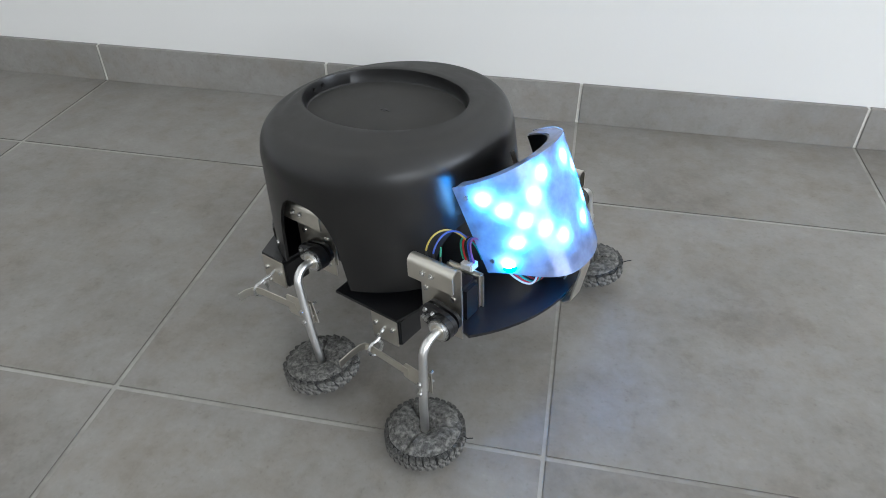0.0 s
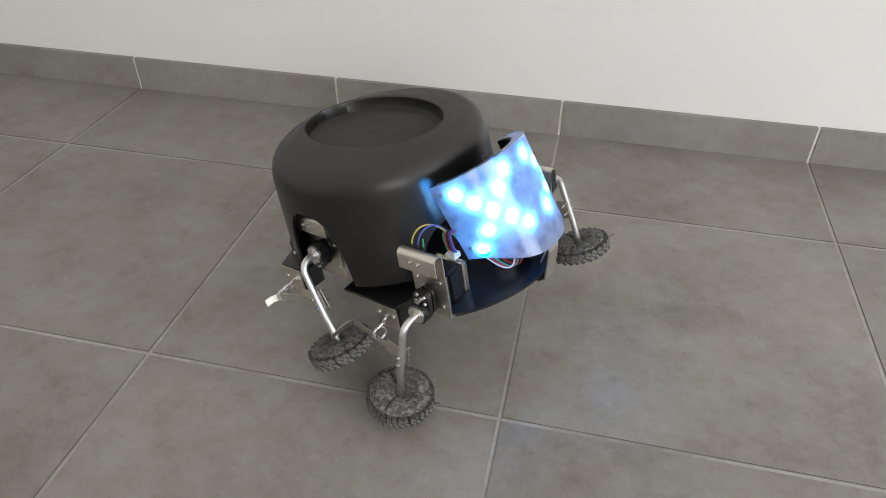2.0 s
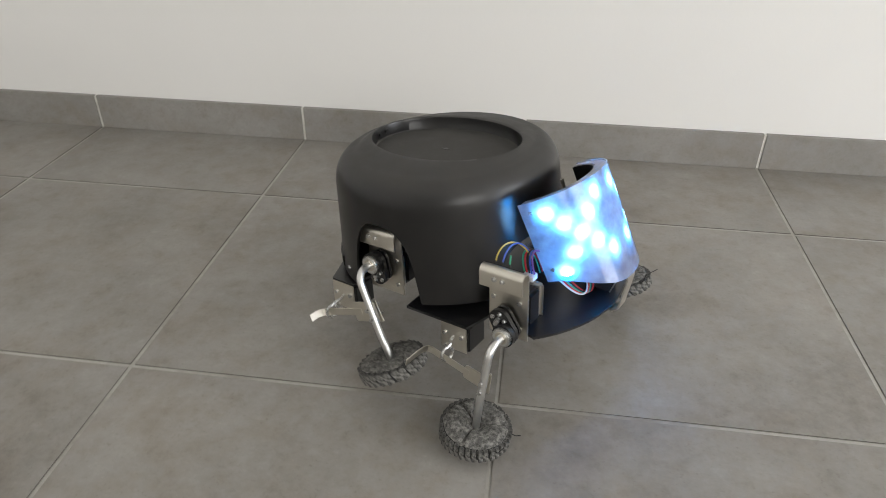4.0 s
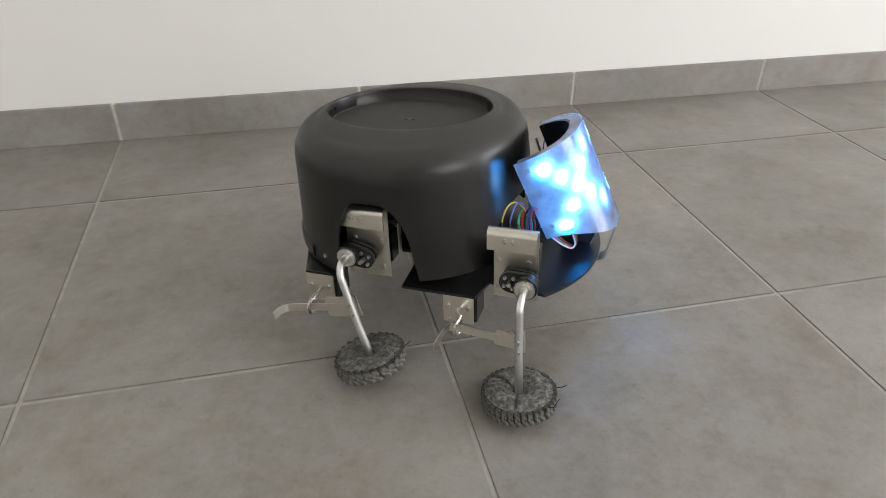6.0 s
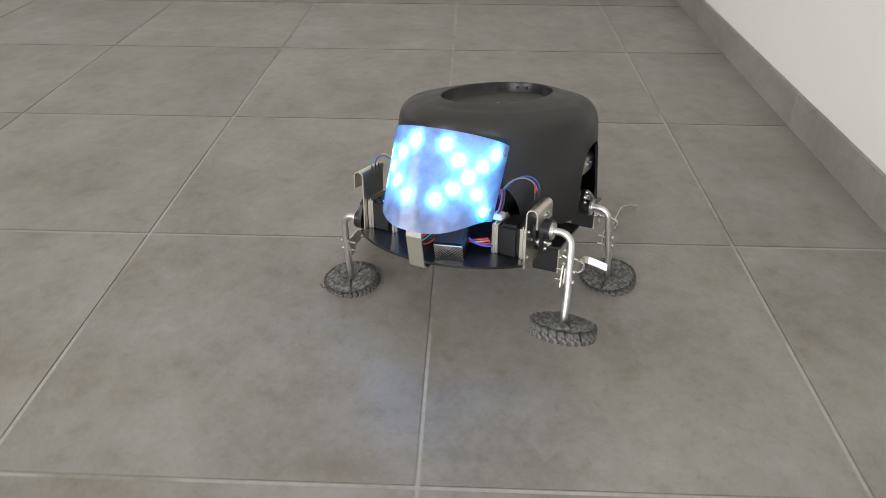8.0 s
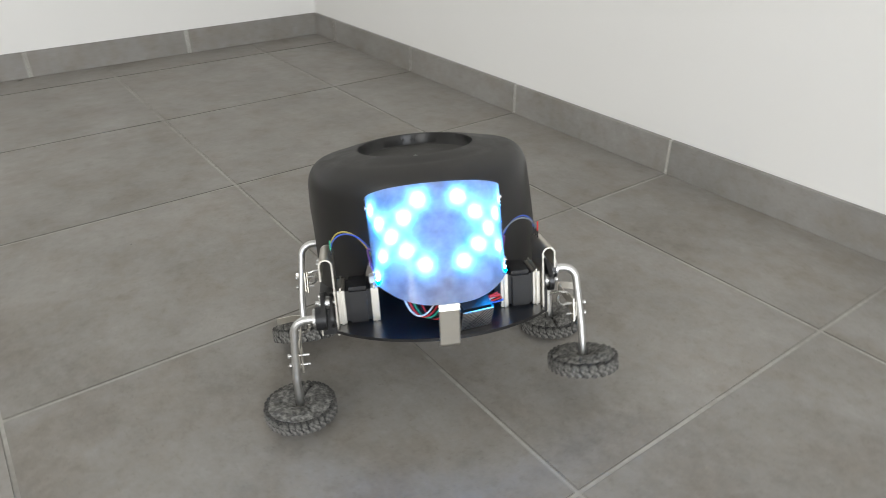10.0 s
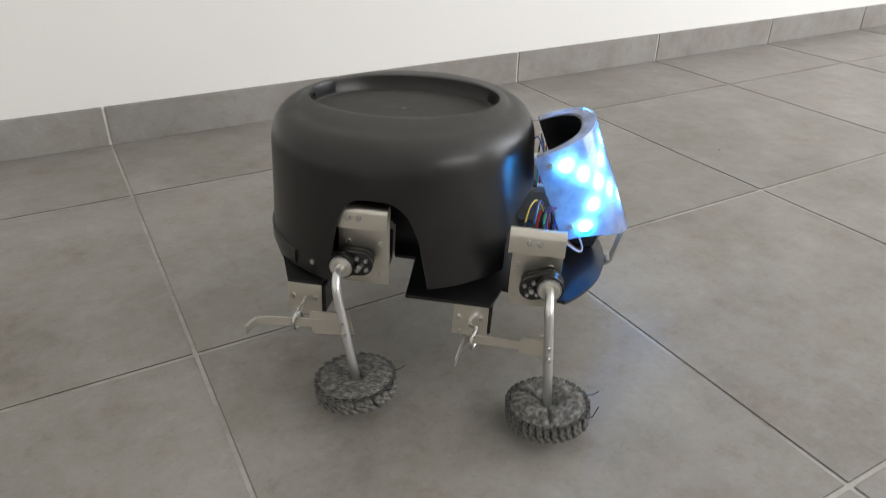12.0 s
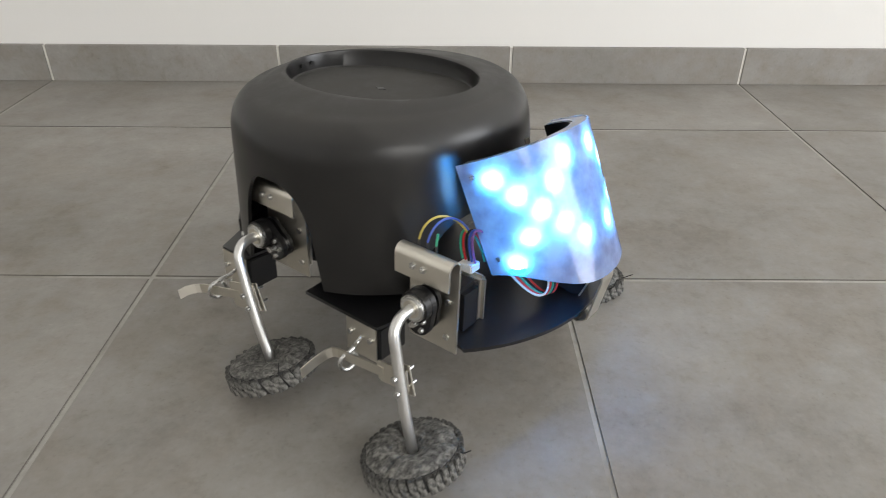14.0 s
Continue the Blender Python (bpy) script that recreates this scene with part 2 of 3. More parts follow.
def add_cyl(bm, a, b, r, seg=20, r2=None):
    a, b = Vector(a), Vector(b)
    d = b - a
    q = d.to_track_quat("Z", "Y").to_matrix().to_4x4()
    bmesh.ops.create_cone(bm, cap_ends=True, segments=seg, radius1=r, radius2=r if r2 is None else r2, depth=d.length,
                          matrix=Matrix.Translation((a + b) / 2) @ q)
    return bm


def add_sweep(bm, path, r, seg=10, caps=True):
    path = [Vector(p) for p in path]
    rings, up = [], None
    for i, p in enumerate(path):
        d = (path[min(i + 1, len(path) - 1)] - path[max(i - 1, 0)]).normalized()
        if up is None:
            up = d.orthogonal().normalized()
        up = (up - d * up.dot(d)).normalized()
        side = d.cross(up)
        rings.append([bm.verts.new(p + r * (math.cos(k * 2 * math.pi / seg) * up + math.sin(k * 2 * math.pi / seg) * side)) for k in range(seg)])
    for a, b in zip(rings, rings[1:]):
        for k in range(seg):
            bm.faces.new((a[k], a[(k + 1) % seg], b[(k + 1) % seg], b[k]))
    if caps:
        bm.faces.new(rings[0])
        bm.faces.new(list(reversed(rings[-1])))
    return bm


def add_plate(bm, outline, t, m=None):
    """A flat plate: the outline in x, z, from y 0 to y t."""
    a = [bm.verts.new((x, 0, z)) for x, z in outline]
    b = [bm.verts.new((x, t, z)) for x, z in outline]
    n = len(a)
    bm.faces.new(a)
    bm.faces.new(list(reversed(b)))
    for k in range(n):
        bm.faces.new((a[k], b[k], b[(k + 1) % n], a[(k + 1) % n]))
    if m is not None:
        bmesh.ops.transform(bm, matrix=m, verts=a + b)
    return bm


def stadium(ax, az, bx, bz, ra, rb, seg=12):
    """Outline of a link with round ends."""
    d = math.atan2(bz - az, bx - ax)
    pts = []
    for k in range(seg + 1):
        w = d + math.pi / 2 + math.pi * k / seg
        pts.append((ax + ra * math.cos(w), az + ra * math.sin(w)))
    for k in range(seg + 1):
        w = d - math.pi / 2 + math.pi * k / seg
        pts.append((bx + rb * math.cos(w), bz + rb * math.sin(w)))
    return pts


def bezier(a, b, c, d, n=14):
    a, b, c, d = map(Vector, (a, b, c, d))
    return [a * (1 - t) ** 3 + 3 * b * t * (1 - t) ** 2 + 3 * c * t * t * (1 - t) + d * t ** 3 for t in (k / n for k in range(n + 1))]


# ---- the room ----
TILE_SIZE, JOINT, ROW0 = 0.45, 0.0041, -0.2565
SK_H, SK_T = 0.070, 0.0095


def structure(name, bm, material, label, smooth=False):
    return tagged(part(name, bm, material, None, "", smooth), label, "", "", "structure")


floor = structure("floor", add_box(bmesh.new(), (WEST - 0.2, SOUTH - 0.2, -0.12), (EAST + 0.2, 0.2, -0.0011)), GROUT,
                  "floor of square grey concrete-look tiles with grey joints")
wall_north = structure("wall_north", add_box(bmesh.new(), (WEST - 0.2, 0.0, 0.0), (EAST + 0.2, 0.2, ROOM)), PLASTER, "plain white plastered wall")
wall_west = structure("wall_west", add_box(bmesh.new(), (WEST - 0.2, SOUTH, 0.0), (WEST, 0.0, ROOM)), PLASTER, "plain white plastered end wall")


def holed_wall(name, axis, at, thick, lo, hi, hlo, hhi, sill, head, label):
    bm = bmesh.new()

    def slab(a, b, z0, z1):
        if axis == "x":
            add_box(bm, (at, a, z0), (at + thick, b, z1))
        else:
            add_box(bm, (a, at, z0), (b, at + thick, z1))
    slab(lo, hlo, 0, ROOM)
    slab(hhi, hi, 0, ROOM)
    slab(hlo, hhi, head, ROOM)
    if sill > 0:
        slab(hlo, hhi, 0, sill)
    return structure(name, bm, PLASTER, label)


holed_wall("wall_east", "x", EAST, 0.2, SOUTH, 0.0, -2.7, -0.8, 0.0, 2.2, "white plastered wall with a glazed door opening")
holed_wall("wall_south", "y", SOUTH - 0.2, 0.2, WEST - 0.2, EAST + 0.2, 0.65, 2.75, 0.95, 2.15, "white plastered wall with a window opening")
structure("ceiling", add_box(bmesh.new(), (WEST - 0.2, SOUTH - 0.2, ROOM), (EAST + 0.2, 0.2, ROOM + 0.15)), PLASTER, "plain white ceiling")
structure("ground", add_box(bmesh.new(), (-60, -60, -0.3), (60, 60, -0.14)), LAWN, "green lawn outside the house")


def glazing(name, lo, hi, axis):
    top = tagged(new(name), "white framed glazing in the wall opening", "", "", "structure")
    w = 0.06
    (x0, y0, z0), (x1, y1, z1) = lo, hi
    bm = bmesh.new()
    if axis == "x":
        for a, b in (((y0, z0), (y1, z0 + w)), ((y0, z1 - w), (y1, z1)), ((y0, z0 + w), (y0 + w, z1 - w)), ((y1 - w, z0 + w), (y1, z1 - w)),
                     (((y0 + y1) / 2 - w / 2, z0 + w), ((y0 + y1) / 2 + w / 2, z1 - w))):
            add_box(bm, (x0, a[0], a[1]), (x1, b[0], b[1]), 0.004)
        pane = add_box(bmesh.new(), ((x0 + x1) / 2 - 0.003, y0 + w, z0 + w), ((x0 + x1) / 2 + 0.003, y1 - w, z1 - w))
    else:
        for a, b in (((x0, z0), (x1, z0 + w)), ((x0, z1 - w), (x1, z1)), ((x0, z0 + w), (x0 + w, z1 - w)), ((x1 - w, z0 + w), (x1, z1 - w)),
                     (((x0 + x1) / 2 - w / 2, z0 + w), ((x0 + x1) / 2 + w / 2, z1 - w))):
            add_box(bm, (a[0], y0, a[1]), (b[0], y1, b[1]), 0.004)
        pane = add_box(bmesh.new(), (x0 + w, (y0 + y1) / 2 - 0.003, z0 + w), (x1 - w, (y0 + y1) / 2 + 0.003, z1 - w))
    part("frame", bm, WHITE_PAINT, top, "", False)
    g = part("pane", pane, GLASS, top, "", False)
    g.visible_shadow = False
    return top


glazing("door_1", (EAST + 0.10, -2.7, 0.0), (EAST + 0.16, -0.8, 2.2), "x")
glazing("window_1", (0.65, SOUTH - 0.16, 0.95), (2.75, SOUTH - 0.10, 2.15), "y")


# ---- the robot: body frame x forward, y to its left, z up, origin at the height of the crank shafts ----
robot = tagged(new("walking_robot"), "black four-legged robot with a pot shell and blue lit face", "robot")
SIDE = {"R": -1, "L": 1}
CRANK = {"F": (0.1529, -0.0098), "R": (-0.0066, -0.0064)}
GAMMA = 4.5
DECK = -0.0300


def build_shell():
    """Black plant pot upside down, with leg arches cut in its edge and an oval recess in its top."""
    bm = bmesh.new()
    nu, th = 240, 0.0032

    def edge(u):
        a = math.degrees(u)
        z = -0.021
        for s in (-1, 1):
            d = ((a - s * 94.0 + 180) % 360 - 180) * -s      # positive towards the front
            w, p = (22.5, 3.5) if d > 0 else (15.5, 2.35)
            if abs(d) < w:
                z = max(z, -0.021 + 0.0858 * (1 - (abs(d) / w) ** p) ** 0.5)
        d = abs((a + 180) % 360 - 180)
        if d < 36:
            z = max(z, -0.021 + 0.060 * (1 - (d / 36.0) ** 4) ** 0.5)
        return z

    rad = lambda z: 0.1365 - 0.0065 * (z + 0.021) / 0.106
    grow = 1.018
    levels = []
    for inner in (0, 1):
        off = th * inner
        cols = []
        for k in range(nu):
            u = 2 * math.pi * k / nu
            c, s = math.cos(u), math.sin(u)
            z0 = edge(u)
            col = []
            for j in range(11):
                z = z0 + (0.085 - z0) * j / 10
                r = rad(z) - off
                col.append((r * c, r * s, z))
            for j in range(1, 9):        # shoulder
                w = math.pi / 2 * j / 8
                rr, zz = 0.1295 - 0.025 + 0.025 * math.cos(w), 0.085 + 0.0285 * math.sin(w)
                col.append(((rr - off) * c, (rr - off) * s, zz - off))
            ox, oy = 0.0935, 0.0675
            for f, dz in ((0.2, -0.0008), (0.5, 0.0014), (0.8, 0.0030), (0.96, 0.0034), (1.0, 0.0028)):
                x = 0.1045 * c * (1 - f) + ox * c * f
                y = 0.1045 * s * (1 - f) + oy * s * f
                col.append((x, y, 0.116 + dz - off))
            if not inner:
                col.append((ox * 0.992 * c, oy * 0.992 * s, 0.1165))
                col.append((ox * 0.984 * c, oy * 0.984 * s, 0.1060))
                col.append((ox * 0.968 * c, oy * 0.968 * s, 0.1045))
            cols.append([bm.verts.new([grow * v for v in p]) for p in col])
        for k in range(nu):
            a, b = cols[k], cols[(k + 1) % nu]
            for j in range(len(a) - 1):
                bm.faces.new((a[j], b[j], b[j + 1], a[j + 1]))
        if not inner:
            bm.faces.new([c[-1] for c in cols]).material_index = 1
        levels.append(cols)
    for k in range(nu):
        a, b = levels[0][k], levels[0][(k + 1) % nu]
        c, d = levels[1][k], levels[1][(k + 1) % nu]
        bm.faces.new((a[0], c[0], d[0], b[0]))
        bm.faces.new((a[-4], b[-4], d[-1], c[-1]))
    shell = part("pot_shell", bm, POT, robot, "matte black plastic plant pot turned upside down", True, pose(0.0108, 0.001, 0.0032, 2.0, -2.0, 0))
    shell.data.materials.append(POT_DUSTY)
    # moulding mark, and drilled holes with black plugs for their shaded insides
    bm = bmesh.new()
    add_cyl(bm, (0, 0, 0.1058), (0, 0, 0.1068), 0.0028, 16)
    add_box(bm, (-0.006, -0.0006, 0.1060), (0.006, 0.0006, 0.1068))
    part("moulding_mark", bm, BLACK, shell)
    for a in (176, 187):
        u = radians(a)
        p = Vector((0.0940 * math.cos(u), 0.0680 * math.sin(u), 0.1140))
        bm = add_cyl(bmesh.new(), p - 0.002 * Vector((math.cos(u), math.sin(u), 0)), p + 0.001 * Vector((math.cos(u), math.sin(u), 0)), 0.0022, 12)
        part("dark_hole_plug", bm, WIRE["black"], shell)
    for a in (-118, 118, 160, 200):
        u = radians(a)
        r = grow * rad(-0.008)
        p = Vector((r * math.cos(u), r * math.sin(u), -0.008))
        o = Vector((math.cos(u), math.sin(u), 0))
        bm = add_cyl(bmesh.new(), p - 0.002 * o, p + 0.0016 * o, 0.0026, 12)
        part("screw", bm, STEEL, shell)
    # curved skirt that stands a little proud of the shell's lower edge at the back
    bm, ring = bmesh.new(), []
    for k in range(31):
        u = radians(128 + 104 * k / 30)
        drop = 0.012 * abs(k / 15 - 1) ** 5
        ring.append([bm.verts.new((r * math.cos(u), r * math.sin(u), z)) for r, z in ((0.1345, -0.036 + drop), (0.1362, -0.036 + drop), (0.1406, -0.016), (0.1403, -0.005), (0.1375, -0.004), (0.1375, -0.016))])
    for a, b in zip(ring, ring[1:]):
        for k in range(6):
            bm.faces.new((a[k], a[(k + 1) % 6], b[(k + 1) % 6], b[k]))
    bm.faces.new(ring[0])
    bm.faces.new(list(reversed(ring[-1])))
    part("rear_skirt", bm, POT, shell, "curved black plastic skirt behind the shell")


def build_deck():
    """Black base plate with the rounded front and four side tabs."""
    right = [(0.1825, -0.1075)]
    right += [(0.126, -0.098), (0.118, -0.131), (0.038, -0.131), (0.034, -0.056), (-0.036, -0.056), (-0.044, -0.129), (-0.076, -0.129), (-0.096, -0.085), (-0.118, -0.040)]
    front = []
    for k in range(25):
        a = radians(42.5) * (1 - 2 * k / 24)
        front.append((0.067 + 0.161 * math.cos(a), 0.161 * math.sin(a)))
    outline = front + right + [(x, -y) for x, y in reversed(right)]
    bm = bmesh.new()
    lo = [bm.verts.new((x, y, DECK - 0.0015)) for x, y in outline]
    hi = [bm.verts.new((x, y, DECK + 0.0015)) for x, y in outline]
    bm.faces.new(list(reversed(lo)))
    bm.faces.new(hi)
    n = len(lo)
    for k in range(n):
        bm.faces.new((lo[k], lo[(k + 1) % n], hi[(k + 1) % n], hi[k]))
    bm.normal_update()
    bmesh.ops.triangulate(bm, faces=[f for f in bm.faces if len(f.verts) > 4])
    part("base_plate", bm, BLACK, robot, "glossy black base plate with rounded front", False)
    # battery and electronics in the dark of the shell
    part("battery_box", add_box(bmesh.new(), (-0.075, -0.035, DECK + 0.0015), (0.055, 0.035, 0.02), 0.004), NYLON, robot)


def build_motor(row, side):
    cx, cz = CRANK[row]
    s = SIDE[side]
    motor = part("stepper_motor", add_box(bmesh.new(), (cx - 0.0205, s * 0.068, cz - 0.0205), (cx + 0.0205, s * 0.094, cz + 0.0205), 0.004), NYLON, robot,
                 "black stepper motor with aluminium end caps", True, pose(0, s * 0.004, 0))
    for y0, y1 in ((0.0945, 0.1020), (0.0600, 0.0675)):
        part("end_cap", add_box(bmesh.new(), (cx - 0.0212, s * y0, cz - 0.0212), (cx + 0.0212, s * y1, cz + 0.0212), 0.003), ALU, motor)
    part("shaft", add_cyl(bmesh.new(), (cx, s * 0.1, cz), (cx, s * 0.126, cz), 0.0025, 14), STEEL, motor)


def build_motor_bracket(row, side):
    cx, cz = CRANK[row]
    s = SIDE[side]
    x0, x1, z0, z1 = cx - 0.0205, cx + 0.0252, cz - 0.0275, cz + 0.0555
    if row == "R":
        x0, x1, z1 = cx - 0.0250, cx + 0.0240, cz + 0.0575
    elif side == "L":
        z1 -= 0.0095
    bm = bmesh.new()
    # flat plate, rounded fold over the top and a short lip hanging outside
    prof = [(0.1030, z0), (0.1030, z1 - 0.007)]
    for k in range(1, 9):
        a = math.pi - math.pi * k / 8
        prof.append((0.1100 + 0.0070 * math.cos(a), z1 - 0.007 + 0.0070 * math.sin(a)))
    prof.append((0.1170, z1 - 0.0225))
    t = 0.0015
    inn = []
    for i, (y, z) in enumerate(prof):
        a, b = prof[max(0, i - 1)], prof[min(len(prof) - 1, i + 1)]
        d = Vector((b[0] - a[0], b[1] - a[1])).normalized()
        inn.append((y + t * d.y, z - t * d.x))
    x_lip0 = x0 - 0.0045
    grid = []
    for i, (y, z) in enumerate(prof):
        xa = x0 if i < 2 else x_lip0
        y2, z2 = inn[i]
        grid.append([bm.verts.new(v) for v in ((xa, s * y, z), (x1, s * y, z), (x1, s * y2, z2), (xa, s * y2, z2))])
    for a, b in zip(grid, grid[1:]):
        for k in range(4):
            bm.faces.new((a[k], a[(k + 1) % 4], b[(k + 1) % 4], b[k]))
    bm.faces.new(grid[0])
    bm.faces.new(list(reversed(grid[-1])))
    br = part("motor_bracket", bm, ALU, robot, "folded bare aluminium bracket with screws", True, pose(0, s * 0.004, 0))
    back = 0.0 if row == "F" else 0.0045
    for dx, z in ((-0.007 - back, z1 - 0.0112), (0.0025 - back, z1 - 0.0112)):
        bm = add_cyl(bmesh.new(), (cx + dx, s * 0.1165, z), (cx + dx, s * 0.1188, z), 0.0029, 6)
        add_cyl(bm, (cx + dx, s * 0.1188, z), (cx + dx, s * 0.1204, z), 0.0015, 10)
        part("nut", bm, STEEL, br)
    for dx in (-0.0155, 0.0155):
        for dz in (-0.0155, 0.0155):
            bm = add_cyl(bmesh.new(), (cx + dx, s * 0.1030, cz + dz), (cx + dx, s * 0.1056, cz + dz), 0.0027, 14)
            part("screw", bm, STEEL, br)


def build_pivot(row, side):
    """Black block under the deck with a metal face and an eye bolt through which the leg's bar slides."""
    s = SIDE[side]
    x0 = {"F": 0.0855, "R": -0.0738}[row]
    z1 = DECK - 0.002
    x0 -= 0.0015
    x1, z0 = x0 + 0.0315, z1 - 0.0325
    bm = add_box(bmesh.new(), (x0 + 0.001, s * 0.098, z0 + 0.002), (x1 + 0.004, s * 0.1285, z1), 0.001)
    block = part("pivot_block", bm, BLACK, robot, "black block with an aluminium face", False)
    part("face_plate", add_box(bmesh.new(), (x0 - 0.0005, s * 0.1286, z0), (x1 + 0.001, s * 0.1301, z1 + 0.001), 0.0004), ALU, block)
    for x, z in ((x0 + 0.005, z1 - 0.013), (x1 - 0.005, z1 - 0.013), (x0 + 0.007, z0 + 0.003)):
        part("screw", add_cyl(bmesh.new(), (x, s * 0.1300, z), (x, s * 0.1322, z), 0.0024, 12), STEEL, block)
    q = {"F": (0.1060, -0.0545), "R": (-0.0600, -0.0585)}[row]
    xm = x0 + 0.016
    path = [(xm, s * 0.128, z1 - 0.014), (xm, s * 0.136, z1 - 0.017), (q[0] + 0.001, s * 0.146, q[1] + 0.0100)]
    for k in range(17):
        a = radians(95 - 20 * k)
        out = 0.0080 * math.cos(a)
        path.append((q[0] - 0.42 * out + 0.0015 * math.sin(radians(20 * k)), s * (0.151 + 0.91 * out), q[1] + 0.0080 * math.sin(a)))
    part("eye_bolt", add_sweep(bmesh.new(), path, 0.0017, 8), STEEL, block, "bent steel eye bolt")


def visor_low(y):
    """Length of the visor from its top edge down to its U-shaped lower edge."""
    return 0.0874 + 0.0290 * (1 - min(1.0, abs(y / 0.0675)) ** 2.6)


def visor_point(u, v, inset=0.0):
    """u from -1 (the robot's right) to 1 round the face, v from 0 (top) to 1 (lower edge)."""
    a = radians(90) * u
    y = (0.0675 - inset) * math.copysign(abs(math.sin(a)) ** 0.88, u)
    d = (0.0610 - inset) * math.cos(a) ** 0.85 if abs(u) < 1 else 0.0
    low = visor_low(y)
    y *= 1.03 - 0.045 * v
    s = v * low
    return Vector((0.1415 + 0.909 * d + 0.416 * s, y, 0.0938 + 0.416 * d - 0.909 * s))


def build_visor():
    nu, nv = 56, 16

    def sheet(inset, t, u_max, v0, v1, back=0):
        bm = bmesh.new()
        g = []
        for side in (0, 1):
            g.append([[bm.verts.new(visor_point(u_max * (2 * i / nu - 1), v0 + (v1 - v0) * j / nv, inset + t * side)) for i in range(nu + 1)] for j in range(nv + 1)])
        for side in (0, 1):
            for j in range(nv):
                for i in range(nu):
                    bm.faces.new((g[side][j][i], g[side][j][i + 1], g[side][j + 1][i + 1], g[side][j + 1][i])).material_index = back * side
        for j in range(nv):
            for i in (0, nu):
                bm.faces.new((g[0][j][i], g[0][j + 1][i], g[1][j + 1][i], g[1][j][i]))
        for i in range(nu):
            for j in (0, nv):
                bm.faces.new((g[0][j][i], g[0][j][i + 1], g[1][j][i + 1], g[1][j][i]))
        return bm
    visor = part("visor", sheet(0.0, 0.0014, 1.0, 0.0, 1.0, 1), FROST, robot, "curved frosted white acrylic visor")
    visor.data.materials.append(CLEAR)
    # frosted rim that closes the gap between visor and panel along the top
    bm, edge = bmesh.new(), []
    for i in range(nu + 1):
        u = 0.985 * (2 * i / nu - 1)
        edge.append([bm.verts.new(visor_point(u, v, d)) for v, d in ((0.004, 0.0015), (0.004, 0.0129), (0.018, 0.0129), (0.018, 0.0015))])
    for a, b in zip(edge, edge[1:]):
        for k in range(4):
            bm.faces.new((a[k], a[(k + 1) % 4], b[(k + 1) % 4], b[k]))
    bm.faces.new(edge[0])
    bm.faces.new(list(reversed(edge[-1])))
    part("rim", bm, FROST, visor, "frosted rim along the top of the visor")
    part("led_panel", sheet(0.0130, 0.0020, 0.99, 0.01, 0.80), BLACK, visor, "curved black panel carrying the lights")
    for s in (-1, 1):
        for v in (0.125, 0.86):
            p = visor_point(s * 0.91, v)
            bm = add_cyl(bmesh.new(), p - Vector((0, s * 0.002, 0)), p + Vector((0, s * 0.0015, 0)), 0.0021, 12)
            part("screw", bm, STEEL, visor)
        # two crossed rows of lights on each half of the face
        for k in range(-2, 3):
            for dv in ((1, -1) if k else (1,)):
                u = s * (0.46 + 0.155 * k)
                v = (0.046 + 0.0155 * k * dv) / visor_low(visor_point(u, 0.0).y)
                post = part("light_post", add_cyl(bmesh.new(), visor_point(u, v, 0.0132), visor_point(u, v, 0.0061), 0.0030, 10), NYLON, visor)
                # oversized blue disc makes the light's halo, a white one its glare
                bm = add_cyl(bmesh.new(), visor_point(u, v, 0.0060), visor_point(u, v, 0.0036), 0.0088, 20, 0.0082)
                lamp = part("light", bm, LED, visor, "glowing blue light")
                part("glare_disc", add_cyl(bmesh.new(), visor_point(u, v, 0.0035), visor_point(u, v, 0.0024), 0.0056, 16, 0.0052), LED_CORE, lamp, "white glare disc in the middle of the light")
    # upright strip behind the visor
    part("visor_mast", add_box(bmesh.new(), (-0.0007, -0.0030, -0.0300), (0.0007, 0.0030, 0.0180), 0.0003), ALU, robot, "flat aluminium strip behind the visor", False, pose(0.1520, 0.022, 0.0745, 0, -20, 0))
    # strip that holds the visor's lower edge to the deck
    a = visor_point(0.0, 0.985, 0.002)
    prof = [a, a + Vector((0.001, 0, -0.008)), Vector((0.236, 0, DECK - 0.002)), Vector((0.229, 0, DECK - 0.007)), Vector((0.205, 0, DECK - 0.004))]
    bm = bmesh.new()
    rows = []
    for p in prof:
        rows.append([bm.verts.new(p + Vector((dx, y, dz))) for y, dx, dz in ((-0.0095, 0, 0), (0.0095, 0, 0), (0.0095, -0.0015, 0.0008), (-0.0095, -0.0015, 0.0008))])
    for r0, r1 in zip(rows, rows[1:]):
        for k in range(4):
            bm.faces.new((r0[k], r0[(k + 1) % 4], r1[(k + 1) % 4], r1[k]))
    bm.faces.new(rows[0])
    bm.faces.new(list(reversed(rows[-1])))
    part("visor_strap", bm, ALU, robot, "bent aluminium strap", False)


